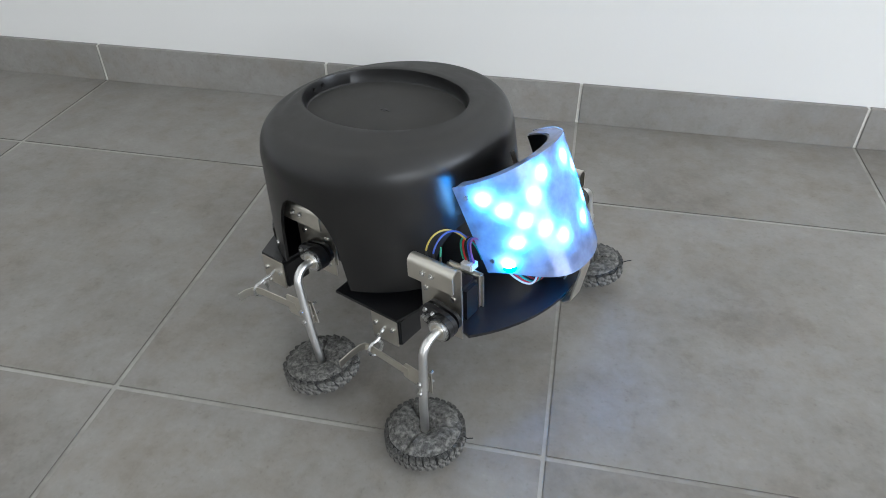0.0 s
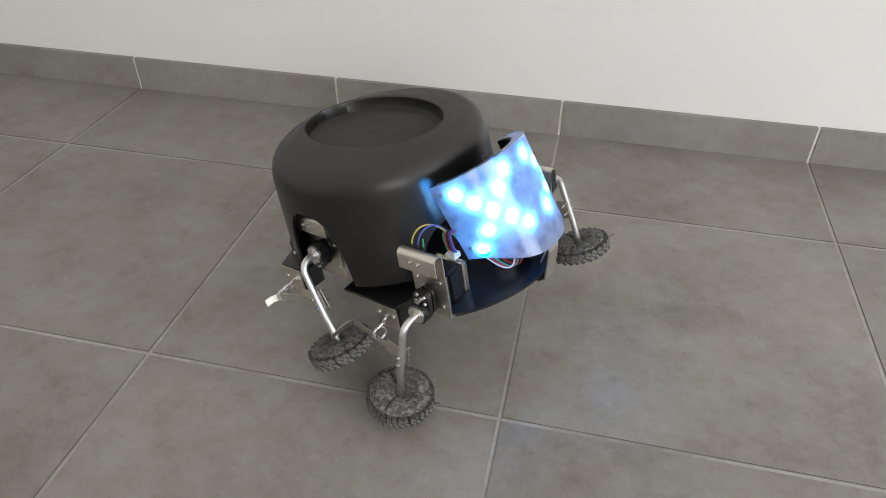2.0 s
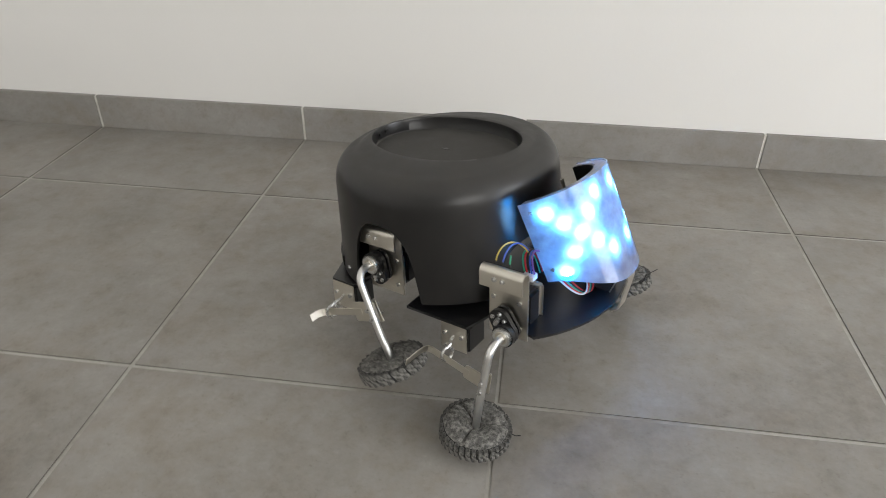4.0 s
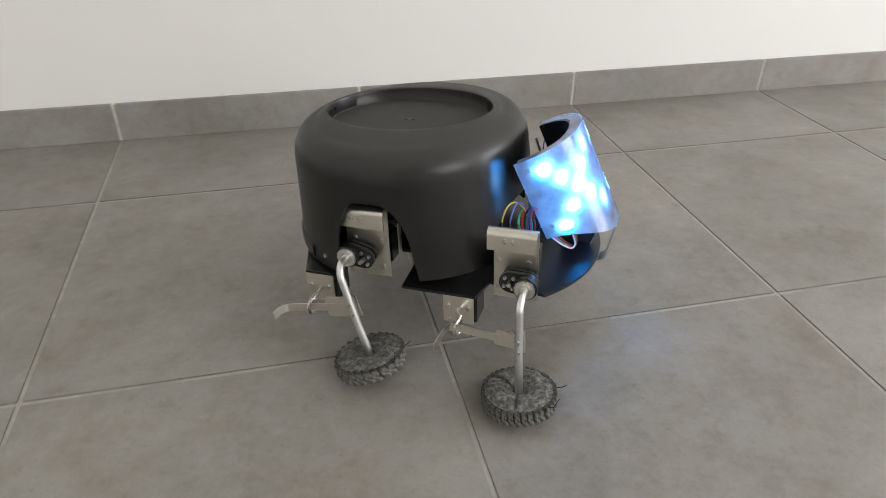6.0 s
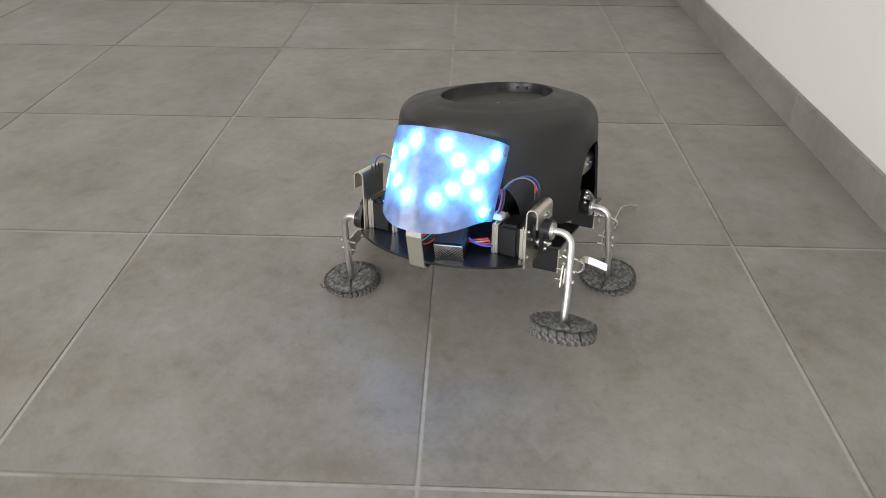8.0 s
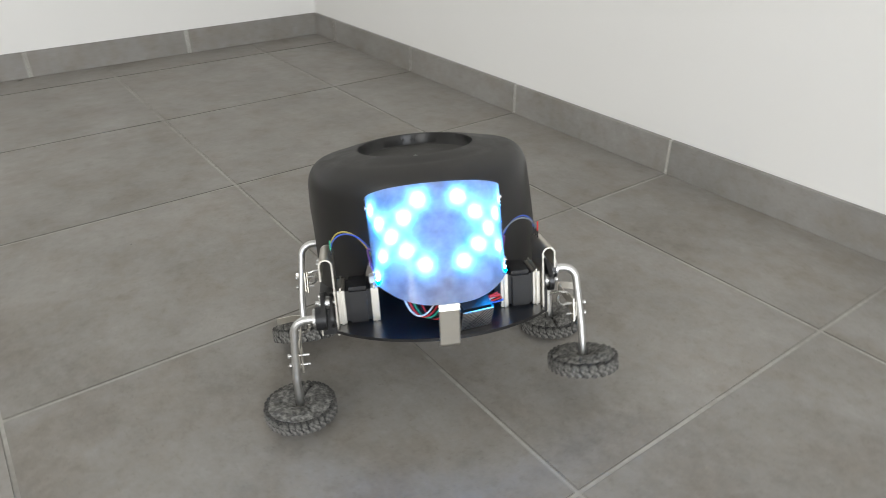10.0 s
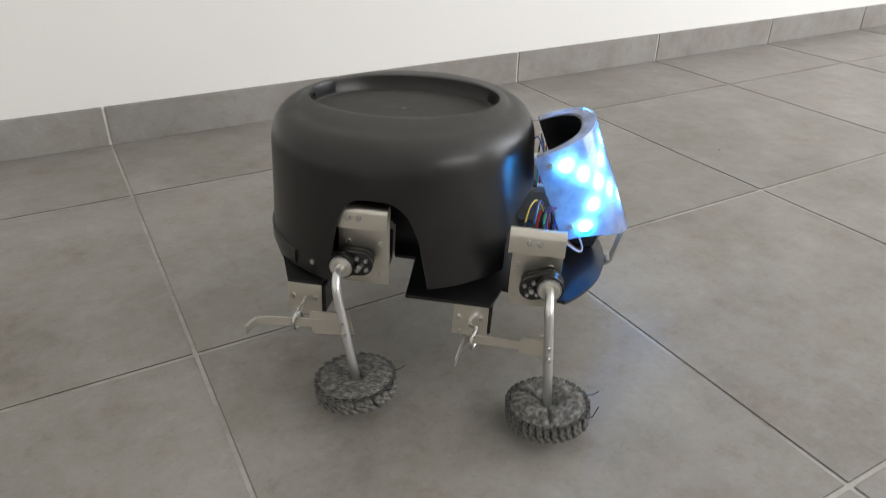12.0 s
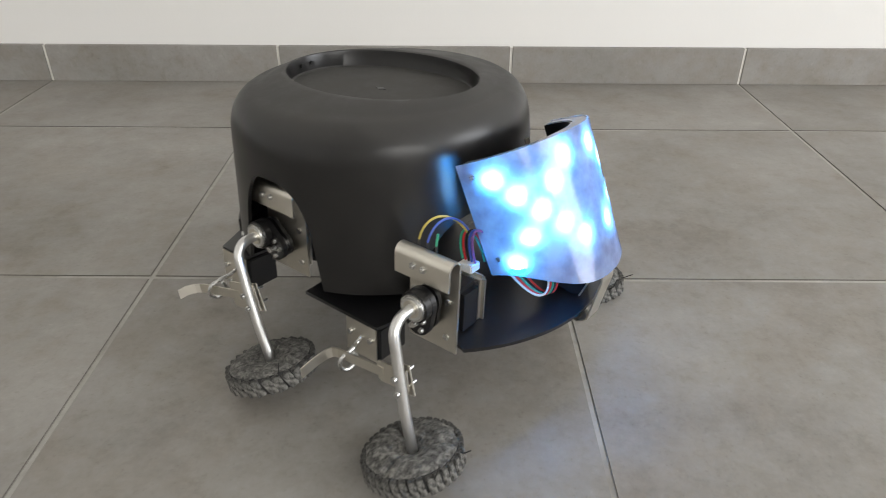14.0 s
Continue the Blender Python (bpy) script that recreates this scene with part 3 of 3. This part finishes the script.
def build_electronics():
    """Sensor box, plugs and loose wires between the motors."""
    m = pose(0.200, 0.026, DECK + 0.0185, 0, 22, 15)
    box = part("mesh_box", add_box(bmesh.new(), (-0.018, -0.018, -0.014), (0.018, 0.018, 0.014), 0.003), NYLON, robot, "black box with a perforated metal front", True, m)
    bm = bmesh.new()
    for i in range(9):
        y = -0.016 + 0.032 * i / 8
        for d in (-0.024, 0.024):
            a, b = Vector((0.0185, y, -0.012)), Vector((0.0185, y + d, 0.012))
            if abs(b.y) > 0.016:
                k = (math.copysign(0.016, d) - y) / d
                b = a.lerp(b, k)
            if (b - a).length > 0.001:
                add_cyl(bm, a, b, 0.0004, 6)
    part("mesh_front", bm, NYLON, box)
    part("face_plate", add_box(bmesh.new(), (0.0170, -0.0165, -0.0125), (0.0184, 0.0165, 0.0125), 0.0004), ALU, box, "bright metal front behind the mesh")
    for s in (-1, 1):
        # arch of wires from the bracket to the face
        for k, col in enumerate(("yellow", "blue", "green") if s < 0 else ("blue", "grey", "red")):
            x = 0.140 + 0.008 * k
            a = Vector((x, s * 0.108, 0.0405))
            part("wire", add_sweep(bmesh.new(), [a, a + Vector((0, 0, 0.008))], 0.0010, 6), WIRE["black"], robot)
            top = a + Vector((0, 0, 0.008))
            if k < 2:
                path = bezier(top, top + Vector((0.002, -s * 0.004, 0.022 - 0.003 * k)), Vector((0.150, s * 0.078, 0.068)), Vector((0.158, s * 0.066, 0.036 + 0.004 * k)))
            else:
                path = [top, top + Vector((0.001, 0, 0.010))]
            part("wire", add_sweep(bmesh.new(), path, 0.0009, 6), WIRE[col], robot)
        for k, col in enumerate(("green", "red", "black", "blue", "purple")):
            x = 0.150 + 0.003 * k
            path = bezier((x, s * 0.066, 0.018), (x - 0.006, s * (0.072 + 0.001 * k), 0.052 + 0.002 * k), (x + 0.012, s * 0.070, 0.058), (x + 0.010, s * 0.050, 0.012 + 0.002 * k), 18)
            part("wire", add_sweep(bmesh.new(), path, 0.0010, 6), WIRE[col], robot)
        part("plug", add_box(bmesh.new(), (0.150, s * 0.060, 0.010), (0.163, s * 0.072, 0.0175), 0.001), PLUG, robot, "small translucent white plug")
    for k, col in enumerate(("white", "red", "green", "black", "red")):
        y = -0.030 + 0.004 * k
        path = bezier((0.170, y - 0.012, 0.012), (0.205, y - 0.006, -0.024 - 0.002 * k), (0.214, y + 0.012, -0.022 - 0.0015 * k), (0.185, y + 0.030, 0.008), 18)
        part("wire", add_sweep(bmesh.new(), path, 0.0010, 6), WIRE[col], robot)
    for k, col in enumerate(("red", "white", "red", "blue")):
        path = bezier((0.178, 0.010 + 0.004 * k, 0.012), (0.186, 0.012 + 0.008 * k, -0.010), (0.180, 0.024 + 0.008 * k, -0.022), (0.172, 0.060 + 0.002 * k, -0.010 - 0.003 * k), 16)
        part("wire", add_sweep(bmesh.new(), path, 0.0010, 6), WIRE[col], robot)
    part("crimp", add_cyl(bmesh.new(), (0.176, 0.050, -0.012), (0.173, 0.062, -0.013), 0.0018, 8), WIRE["red"], robot)


def build_crank(row, side):
    """The crank in its own space: shaft at the origin, pin at x = CRANK_R."""
    s = SIDE[side]
    bm = add_plate(bmesh.new(), stadium(0, 0, 0.0165, 0, 0.0115, 0.0128), s * 0.0050, Matrix.Translation((0, s * 0.1150, 0)))
    add_plate(bm, stadium(0, 0, 0.0165, 0, 0.0105, 0.0110), s * 0.0035, Matrix.Translation((0, s * 0.1072, 0)))
    crank = part("crank", bm, NYLON, robot, "black crank arm with screws")
    part("spacer", add_cyl(bmesh.new(), (0.0, s * 0.1106, 0), (0.0, s * 0.1150, 0), 0.0070, 18), STEEL, crank)
    part("bearing_seat", add_cyl(bmesh.new(), (0.0165, s * 0.1200, 0), (0.0165, s * 0.1262, 0), 0.0125, 26), NYLON, crank)
    for x, z in ((-0.0055, 0.0048), (-0.0055, -0.0048), (0.0032, 0.0060), (0.0032, -0.0060), (-0.001, 0.0)):
        bm = add_cyl(bmesh.new(), (x, s * 0.1199, z), (x, s * 0.1222, z), 0.0024, 12, 0.0018)
        part("screw", bm, STEEL, crank)
    return crank


LEG = 0.0990


def build_leg(row, side):
    """A leg in its own space: crank pin at the origin, tube going down z; the bar points to -x."""
    s = SIDE[side]
    path = [(0, s * 0.1245, 0), (0, s * 0.136, 0)]
    for k in range(1, 9):
        a = math.pi / 2 * k / 8
        path.append((0, s * (0.136 + 0.0150 * math.sin(a)), -0.0150 * (1 - math.cos(a))))
    path += [(0, s * 0.1530, -0.040), (0, s * 0.1552, -0.070), (0, s * 0.1558, -LEG - 0.012)]
    leg = part("leg", add_sweep(bmesh.new(), path, 0.0042, 16), TUBE, robot, "bent aluminium tube leg")
    bm = add_cyl(bmesh.new(), (0, s * 0.1258, 0), (0, s * 0.1285, 0), 0.0108, 28)
    part("bearing", bm, STEEL, leg, "silver ball bearing")
    part("bearing_shield", add_cyl(bmesh.new(), (0, s * 0.1284, 0), (0, s * 0.1290, 0), 0.0092, 26), TUBE, leg)
    part("inner_ring", add_cyl(bmesh.new(), (0, s * 0.1284, 0), (0, s * 0.1296, 0), 0.0070, 24), ALU, leg)
    # clamp plate, sliding bar with a bent tail, and screws
    slope = 0.1153
    zc = -0.0480
    m = Matrix.Translation((0, s * 0.1485, zc)) @ Matrix.Rotation(slope, 4, "Y")
    w, h = (0.024, 0.009) if row == "F" else (0.031, 0.012)
    bm = add_plate(bmesh.new(), [(0.003, -h), (0.003, h), (-w, h), (-w - 0.002, h - 0.002), (-w - 0.002, 0.002 - h), (-w, -h)], s * 0.0014, m)
    bar = part("clamp_plate", bm, ALU, leg, "flat aluminium clamp plate", False)
    bm = bmesh.new()
    rows = []
    # x, way out and z: straight as far as the eye bolt, then a tail bent outwards
    if row == "F":
        line = [(-0.020, 0.0, 0.0), (-0.068, 0.0, 0.0), (-0.073, 0.0015, 0.0), (-0.076, 0.006, -0.001), (-0.078, 0.015, -0.003), (-0.080, 0.029, -0.007)]
    else:
        line = [(-0.020, 0.0, 0.0), (-0.074, 0.0, 0.0), (-0.081, 0.0015, 0.0), (-0.084, 0.005, 0.001), (-0.086, 0.012, 0.002), (-0.088, 0.020, 0.001)]
    for i, (x, out, z) in enumerate(line):
        a, b = line[max(0, i - 1)], line[min(len(line) - 1, i + 1)]
        d = Vector((b[0] - a[0], b[1] - a[1])).normalized()
        rows.append([bm.verts.new((x + e * d.y, s * (0.0012 + out - e * d.x), z + h)) for h, e in ((-0.0043, -0.0006), (0.0043, -0.0006), (0.0043, 0.0006), (-0.0043, 0.0006))])
    for r0, r1 in zip(rows, rows[1:]):
        for k in range(4):
            bm.faces.new((r0[k], r0[(k + 1) % 4], r1[(k + 1) % 4], r1[k]))
    bm.faces.new(rows[0])
    bm.faces.new(list(reversed(rows[-1])))
    bmesh.ops.transform(bm, matrix=m, verts=bm.verts)
    part("sliding_bar", bm, ALU, leg, "flat bar with a bent tail", False)
    bm = add_box(bmesh.new(), (-0.0075, s * 0.1455, zc - 0.014), (0.0048, s * 0.1469, zc + 0.012), 0.0003)
    part("backing_plate", bm, ALU, leg, "", False)
    for dz in (-0.006, 0.006):
        bm = add_cyl(bmesh.new(), (0.0, s * 0.1385, zc + dz), (0.0, s * 0.1590, zc + dz), 0.0013, 8)
        add_cyl(bm, (0.0, s * 0.1585, zc + dz), (0.0, s * 0.1606, zc + dz), 0.0025, 12)
        part("screw", bm, STEEL, leg)
    # the foot: an old model tyre lying flat
    tilt = 0.0 if row == "F" else 6.0
    base = Matrix.Translation((0, s * 0.1558, -LEG)) @ Matrix.Rotation(radians(tilt), 4, "Y")
    rng = random.Random(3 + (row == "R") + 2 * (side == "L"))
    bm = bmesh.new()
    seg, prof = 96, [(0.0050, -0.0060), (0.010, -0.0020), (0.016, 0.0002), (0.023, 0.0010), (0.030, -0.0002), (0.0350, -0.0030), (0.0373, -0.0062), (0.0378, -0.0108), (0.0373, -0.0155), (0.0346, -0.0190), (0.020, -0.0205), (0.004, -0.0205)]
    rings = []
    for r, z in prof:
        ring = []
        for k in range(seg):
            a = 2 * math.pi * k / seg
            crease = 0.0048 * math.exp(-((math.sin((a - 0.6 * (row == "F")) * 1.5)) / 0.10) ** 2) * math.exp(-((r - 0.020) / 0.013) ** 2)
            w = 0.0011 * noise.noise((r * 160 * math.cos(a), r * 160 * math.sin(a), z * 120 + 5 * (row == "F") + 9 * (side == "R")))
            low = z < -0.0185
            ring.append(bm.verts.new(((r + (0 if low else w)) * math.cos(a), (r + (0 if low else w)) * math.sin(a), z + (0 if low else 1.4 * w - crease))))
        rings.append(ring)
    for a, b in zip(rings, rings[1:]):
        for k in range(seg):
            bm.faces.new((a[k], a[(k + 1) % seg], b[(k + 1) % seg], b[k])).material_index = 1 if a in rings[5:9] else 0
    bm.faces.new(rings[0])
    bm.faces.new(list(reversed(rings[-1])))
    bmesh.ops.transform(bm, matrix=base, verts=bm.verts)
    tyre = part("tyre", bm, RUBBER, leg, "dusty grey ribbed rubber tyre lying flat")
    tyre.data.materials.append(RUBBER_DARK)
    # tread lugs round the rim, slanted; the band between them is coloured dark as shade
    n = 36 if row + side == "FR" else 26
    half = math.pi * 0.0380 / n - 0.0007
    lug = finish(add_box(bmesh.new(), (-0.0030, -half, -0.0080), (0.0014, half, 0.0078), 0.0008), "tread_lug", RUBBER)
    for k in range(n):
        a = 2 * math.pi * (k + rng.uniform(-0.12, 0.12)) / n
        o = new("tread_lug", lug)
        o.parent = leg
        o.matrix_basis = base @ Matrix.Rotation(a, 4, "Z") @ Matrix.Translation((0.0378 + rng.uniform(-0.0006, 0.0004), 0, -0.0108)) @ Matrix.Rotation(radians(8 if row + side == "FR" else 24 if k % 2 else 19), 4, "X")
    for a, up in ((-0.5, 0.012), (0.35, 0.004)):
        p = base @ Vector((0.0385 * math.cos(a), 0.0385 * math.sin(a), -0.004))
        bm = add_sweep(bmesh.new(), [p, p + Vector((0.006, s * 0.002, 0.003)), p + Vector((0.011, s * 0.001, 0.002 + up))], 0.0005, 6)
        part("loose_thread", bm, RUBBER_DARK, leg)
    return leg


build_shell()
build_deck()
LEGS, CRANKS = {}, {}
for row in "FR":
    for side in "RL":
        build_motor(row, side)
        build_motor_bracket(row, side)
        build_pivot(row, side)
        CRANKS[row + side] = build_crank(row, side)
        LEGS[row + side] = build_leg(row, side)
build_visor()
build_electronics()


# ---- skirting and floor tiles, piece by piece ----
def skirting(name, length_from, length_to, along, fixed, first):
    base = bmesh.new()
    if along == "x":
        add_box(base, (length_from, -SK_T + 0.0025, 0), (length_to, 0.0, SK_H - 0.0015))
    else:
        add_box(base, (WEST, length_from, 0), (WEST + SK_T - 0.0025, length_to, SK_H - 0.0015))
    top = structure(name, base, PALE, "grey tile skirting with pale joints")
    a = first
    meshes = {}
    while a < length_to - 0.01:
        b = min(a + TILE_SIZE, length_to)
        a0 = max(a, length_from)
        n = round(b - a0 - 0.0048, 4)
        if n > 0.02:
            if n not in meshes:
                lo, hi = ((-n / 2, -SK_T, 0.0), (n / 2, -0.0003, SK_H)) if along == "x" else ((0.0003, -n / 2, 0.0), (SK_T, n / 2, SK_H))
                meshes[n] = finish(add_box(bmesh.new(), lo, hi, 0.0009), "skirting_tile", SKIRT)
            o = new("tile", meshes[n])
            o.parent = top
            o.location = ((a0 + b) / 2, 0, 0) if along == "x" else (WEST, (a0 + b) / 2, 0)
        a += TILE_SIZE
    return top


skirting("baseboard", WEST + SK_T, EAST, "x", 0, -1.8)
skirting("baseboard_west", SOUTH, 0.0, "y", WEST, ROW0 + 0.2565 - 9 * TILE_SIZE)


def floor_tiles():
    shared = {}
    xs = [WEST] + [TILE_SIZE * i for i in range(-3, 8)] + [EAST]
    ys = [0.0] + [ROW0 - TILE_SIZE * j for j in range(0, 9)] + [SOUTH]
    for i in range(len(xs) - 1):
        for j in range(len(ys) - 1):
            x0, x1, y1, y0 = xs[i], xs[i + 1], ys[j], ys[j + 1]
            w, d = round(x1 - x0 - JOINT, 4), round(y1 - y0 - JOINT, 4)
            if w < 0.02 or d < 0.02:
                continue
            if (w, d) not in shared:
                me = finish(add_box(bmesh.new(), (-w / 2, -d / 2, -0.009), (w / 2, d / 2, 0.0), 0.0010), "floor_tile", TILE)
                # chamfers take the dark colour that holds the joint's shade
                me.materials.append(EDGE)
                for f in me.polygons:
                    f.material_index = int(f.normal.z < 0.95)
                shared[w, d] = me
            o = new("tile", shared[w, d])
            o.parent = floor
            o.location = ((x0 + x1) / 2, (y0 + y1) / 2, 0)


floor_tiles()

# crumbs on the floor
for x, y, r in ((-1.47, -0.93, 0.004), (0.98, -0.55, 0.0013), (-0.33, -0.93, 0.0011)):
    bm = bmesh.new()
    bmesh.ops.create_icosphere(bm, subdivisions=1, radius=r)
    bmesh.ops.scale(bm, vec=(1.5, 0.8, 0.5), verts=bm.verts)
    bmesh.ops.translate(bm, vec=(x, y, r * 0.4), verts=bm.verts)
    tagged(part("crumb", bm, RUBBER_DARK), "tiny dark crumb lying on the tiles", "crumb", "crumbs on the floor")


# ---- walking ----
def phase_rows():
    """Turn of each crank in degrees over time; it turns backwards as the robot walks on."""
    right_front = [(0, 350), (0.5, 286), (1, 290), (1.5, 286), (1.8, 285), (2, 264), (2.5, 78), (3, -78), (3.2, -169), (5.3, -815), (5.5, -896), (6, -1081), (6.5, -1116), (7, -1243), (7.5, -1406), (8, -1512), (8.5, -1652), (9, -1883), (9.2, -1970), (11.3, -2597), (11.5, -2672), (12, -2857), (12.5, -2961), (13, -3038), (13.5, -3104), (14, -3151)]
    right_rear = [(0, 14), (0.5, -50), (1, -50), (1.5, -58), (1.8, -100), (2, -292), (2.5, -410), (3, -641), (3.2, -710), (5.3, -1399), (5.5, -1435), (6, -1628), (6.5, -1699), (7, -1820), (7.5, -1987), (8, -2065), (8.5, -2205), (9, -2435), (9.2, -2475), (11.3, -3135), (11.5, -3228), (12, -3413), (12.5, -3560), (13, -3621), (13.5, -3655), (14, -3811)]
    left_front = [(0, 14), (0.5, -50), (1, -50), (1.5, -58), (1.8, -100), (2, -292), (2.5, -410), (3, -641), (3.2, -710), (5.3, -1399), (5.5, -1435), (6, -1655), (6.5, -1699), (7, -1877), (7.5, -2000), (8, -2070), (8.5, -2245), (9, -2400), (9.2, -2465), (11.3, -3135), (11.5, -3228), (12, -3428), (12.5, -3560), (13, -3621), (13.5, -3655), (14, -3811)]
    left_rear = [(0, 350), (0.5, 301), (1, 296), (1.5, 310), (1.8, 300), (2, 264), (2.5, 78), (3, -57), (3.2, -169), (5.3, -815), (5.5, -896), (6, -1030), (6.5, -1044), (7, -1243), (7.5, -1406), (8, -1555), (8.5, -1624), (9, -1905), (9.2, -1937), (11.3, -2597), (11.5, -2672), (12, -2857), (12.5, -2910), (13, -3038), (13.5, -3104), (14, -3151)]
    return {"FR": right_front, "RR": right_rear, "FL": left_front, "RL": left_rear}


def linkage(row, phi, out):
    """Crank turn to the crank's pose and the leg's pose in the body: the leg's bar slides through the eye bolt."""
    c = {"F": (0.1532, 0.0022), "R": (-0.0061, -0.0069)}[row]
    q = {"F": (0.0806, -0.0540), "R": (-0.0556, -0.0717)}[row]
    px, pz = c[0] + 0.0165 * math.cos(phi), c[1] + 0.0165 * math.sin(phi)
    vx, vz = q[0] - px, q[1] - pz
    lean = math.atan2(vx, -vz) + math.acos(max(-1, min(1, 0.0563 / math.hypot(vx, vz)))) + 0.1153
    g = radians(GAMMA)
    turn = lambda x, z: (x * math.cos(g) + z * math.sin(g), -x * math.sin(g) + z * math.cos(g))
    cx, cz = turn(*c)
    tx, tz = turn(px, pz)
    return pose(cx, out, cz, 0, -math.degrees(phi - g), 0), pose(tx, out, tz, 0, -math.degrees(lean - g), 0)


def motions():
    phases = phase_rows()
    steps = [k * 0.1 for k in range(141)]
    at = lambda name, t: float(np.interp(t, [a for a, _ in phases[name]], [b for _, b in phases[name]]))
    for name in phases:
        cranks, legs = [], []
        for t in steps:
            a, b = linkage(name[0], radians(at(name, t)), SIDE[name[1]] * 0.0042)
            cranks.append((t, a))
            legs.append((t, b))
        walk(CRANKS[name], cranks)
        walk(LEGS[name], legs)
    # body rows; between them the feet that stand set its height and tilt
    rows = [
        (0, -0.2017, -0.4904, 0.1299, -0.44, 1.61, -25.82),
        (0.5, -0.1590, -0.5075, 0.1484, -2.26, 2.58, -26.30),
        (1, -0.1618, -0.5039, 0.1482, -1.80, 3.09, -25.86),
        (1.5, -0.1588, -0.5059, 0.1473, -2.48, 2.96, -25.29),
        (2, -0.1829, -0.5156, 0.1374, 1.15, -5.19, -24.31),
        (2.5, -0.1401, -0.5019, 0.1382, -4.51, -3.35, -29.29),
        (3, -0.1327, -0.5360, 0.1328, 2.94, -7.48, -25.56),
        (3.2, -0.1029, -0.5342, 0.1347, -2.44, 4.61, -26.08),
        (5.3, -0.0498, -0.5711, 0.1187, -1.87, -8.07, -28.71),
        (5.5, -0.0250, -0.5877, 0.1367, 2.95, 3.64, -32.48),
        (6, -0.0120, -0.5923, 0.1222, -2.56, 1.44, -31.47),
        (6.5, -0.0277, -0.5947, 0.1149, -1.63, -4.12, -23.78),
        (7, 0.0333, -0.6209, 0.1416, -1.34, 3.75, -24.26),
        (7.5, 0.0239, -0.6019, 0.1214, -1.77, 3.75, -24.95),
        (8, 0.0305, -0.6195, 0.1222, 4.19, -4.58, -24.76),
        (8.5, 0.0772, -0.6054, 0.1347, -3.82, -4.54, -28.36),
        (9, 0.0837, -0.6343, 0.1302, 2.55, -6.20, -26.76),
        (9.2, 0.0960, -0.6446, 0.1307, 3.17, -2.85, -28.34),
        (11.3, 0.1551, -0.6908, 0.1166, -1.15, -7.40, -27.99),
        (11.5, 0.1846, -0.7076, 0.1331, 0.99, -0.41, -31.51),
        (12, 0.2259, -0.7344, 0.1361, -2.18, 6.73, -38.07),
        (12.5, 0.2246, -0.7352, 0.1269, 1.85, -4.64, -34.07),
        (13, 0.2693, -0.7592, 0.1466, 0.46, 4.64, -38.70),
        (13.5, 0.2821, -0.7699, 0.1430, -0.08, 10.86, -36.19),
        (14, 0.2582, -0.7408, 0.1178, -2.30, 4.80, -37.95),
    ]
    # what the feet ask for: the lower front foot and the lower rear foot both stand on the floor
    def stance(t):
        foot = {}
        for name in phases:
            m = linkage(name[0], radians(at(name, t)), 0.0)[1] @ Vector((0, 0, -LEG))
            foot[name] = pose(0, 0, 0, 0, -GAMMA, 0) @ m
        front = min((foot["FR"], foot["FL"]), key=lambda p: p.z)
        rear = min((foot["RR"], foot["RL"]), key=lambda p: p.z)
        tilt = math.atan2(front.z - rear.z, front.x - rear.x)
        return -(rear.z * math.cos(tilt) - rear.x * math.sin(tilt)), math.degrees(tilt), foot

    ts = [r[0] for r in rows]
    asked = [stance(t)[:2] for t in ts]
    body = []
    for t in steps:
        z, tilt, foot = stance(t)
        v = [float(np.interp(t, ts, [r[k] - (0.7 * asked[i][0] if k == 3 else 0.7 * asked[i][1] if k == 5 else 0.0) for i, r in enumerate(rows)])) for k in range(1, 7)]
        v[2] += 0.7 * z
        v[4] += 0.7 * tilt
        m = pose(*v)
        low = min((m @ Vector((p.x, SIDE[name[1]] * 0.156, p.z))).z for name, p in foot.items() if (name[1] == "L") == (7.2 < t < 10))
        v[2] += max(0.0, 0.0205 - low) * min(1.0, min(abs(t - a) for a in ts) / 0.2)
        body.append((t, pose(*v) @ pose(0, 0, 0, 0, -GAMMA, 0)))
    walk(robot, body)


motions()
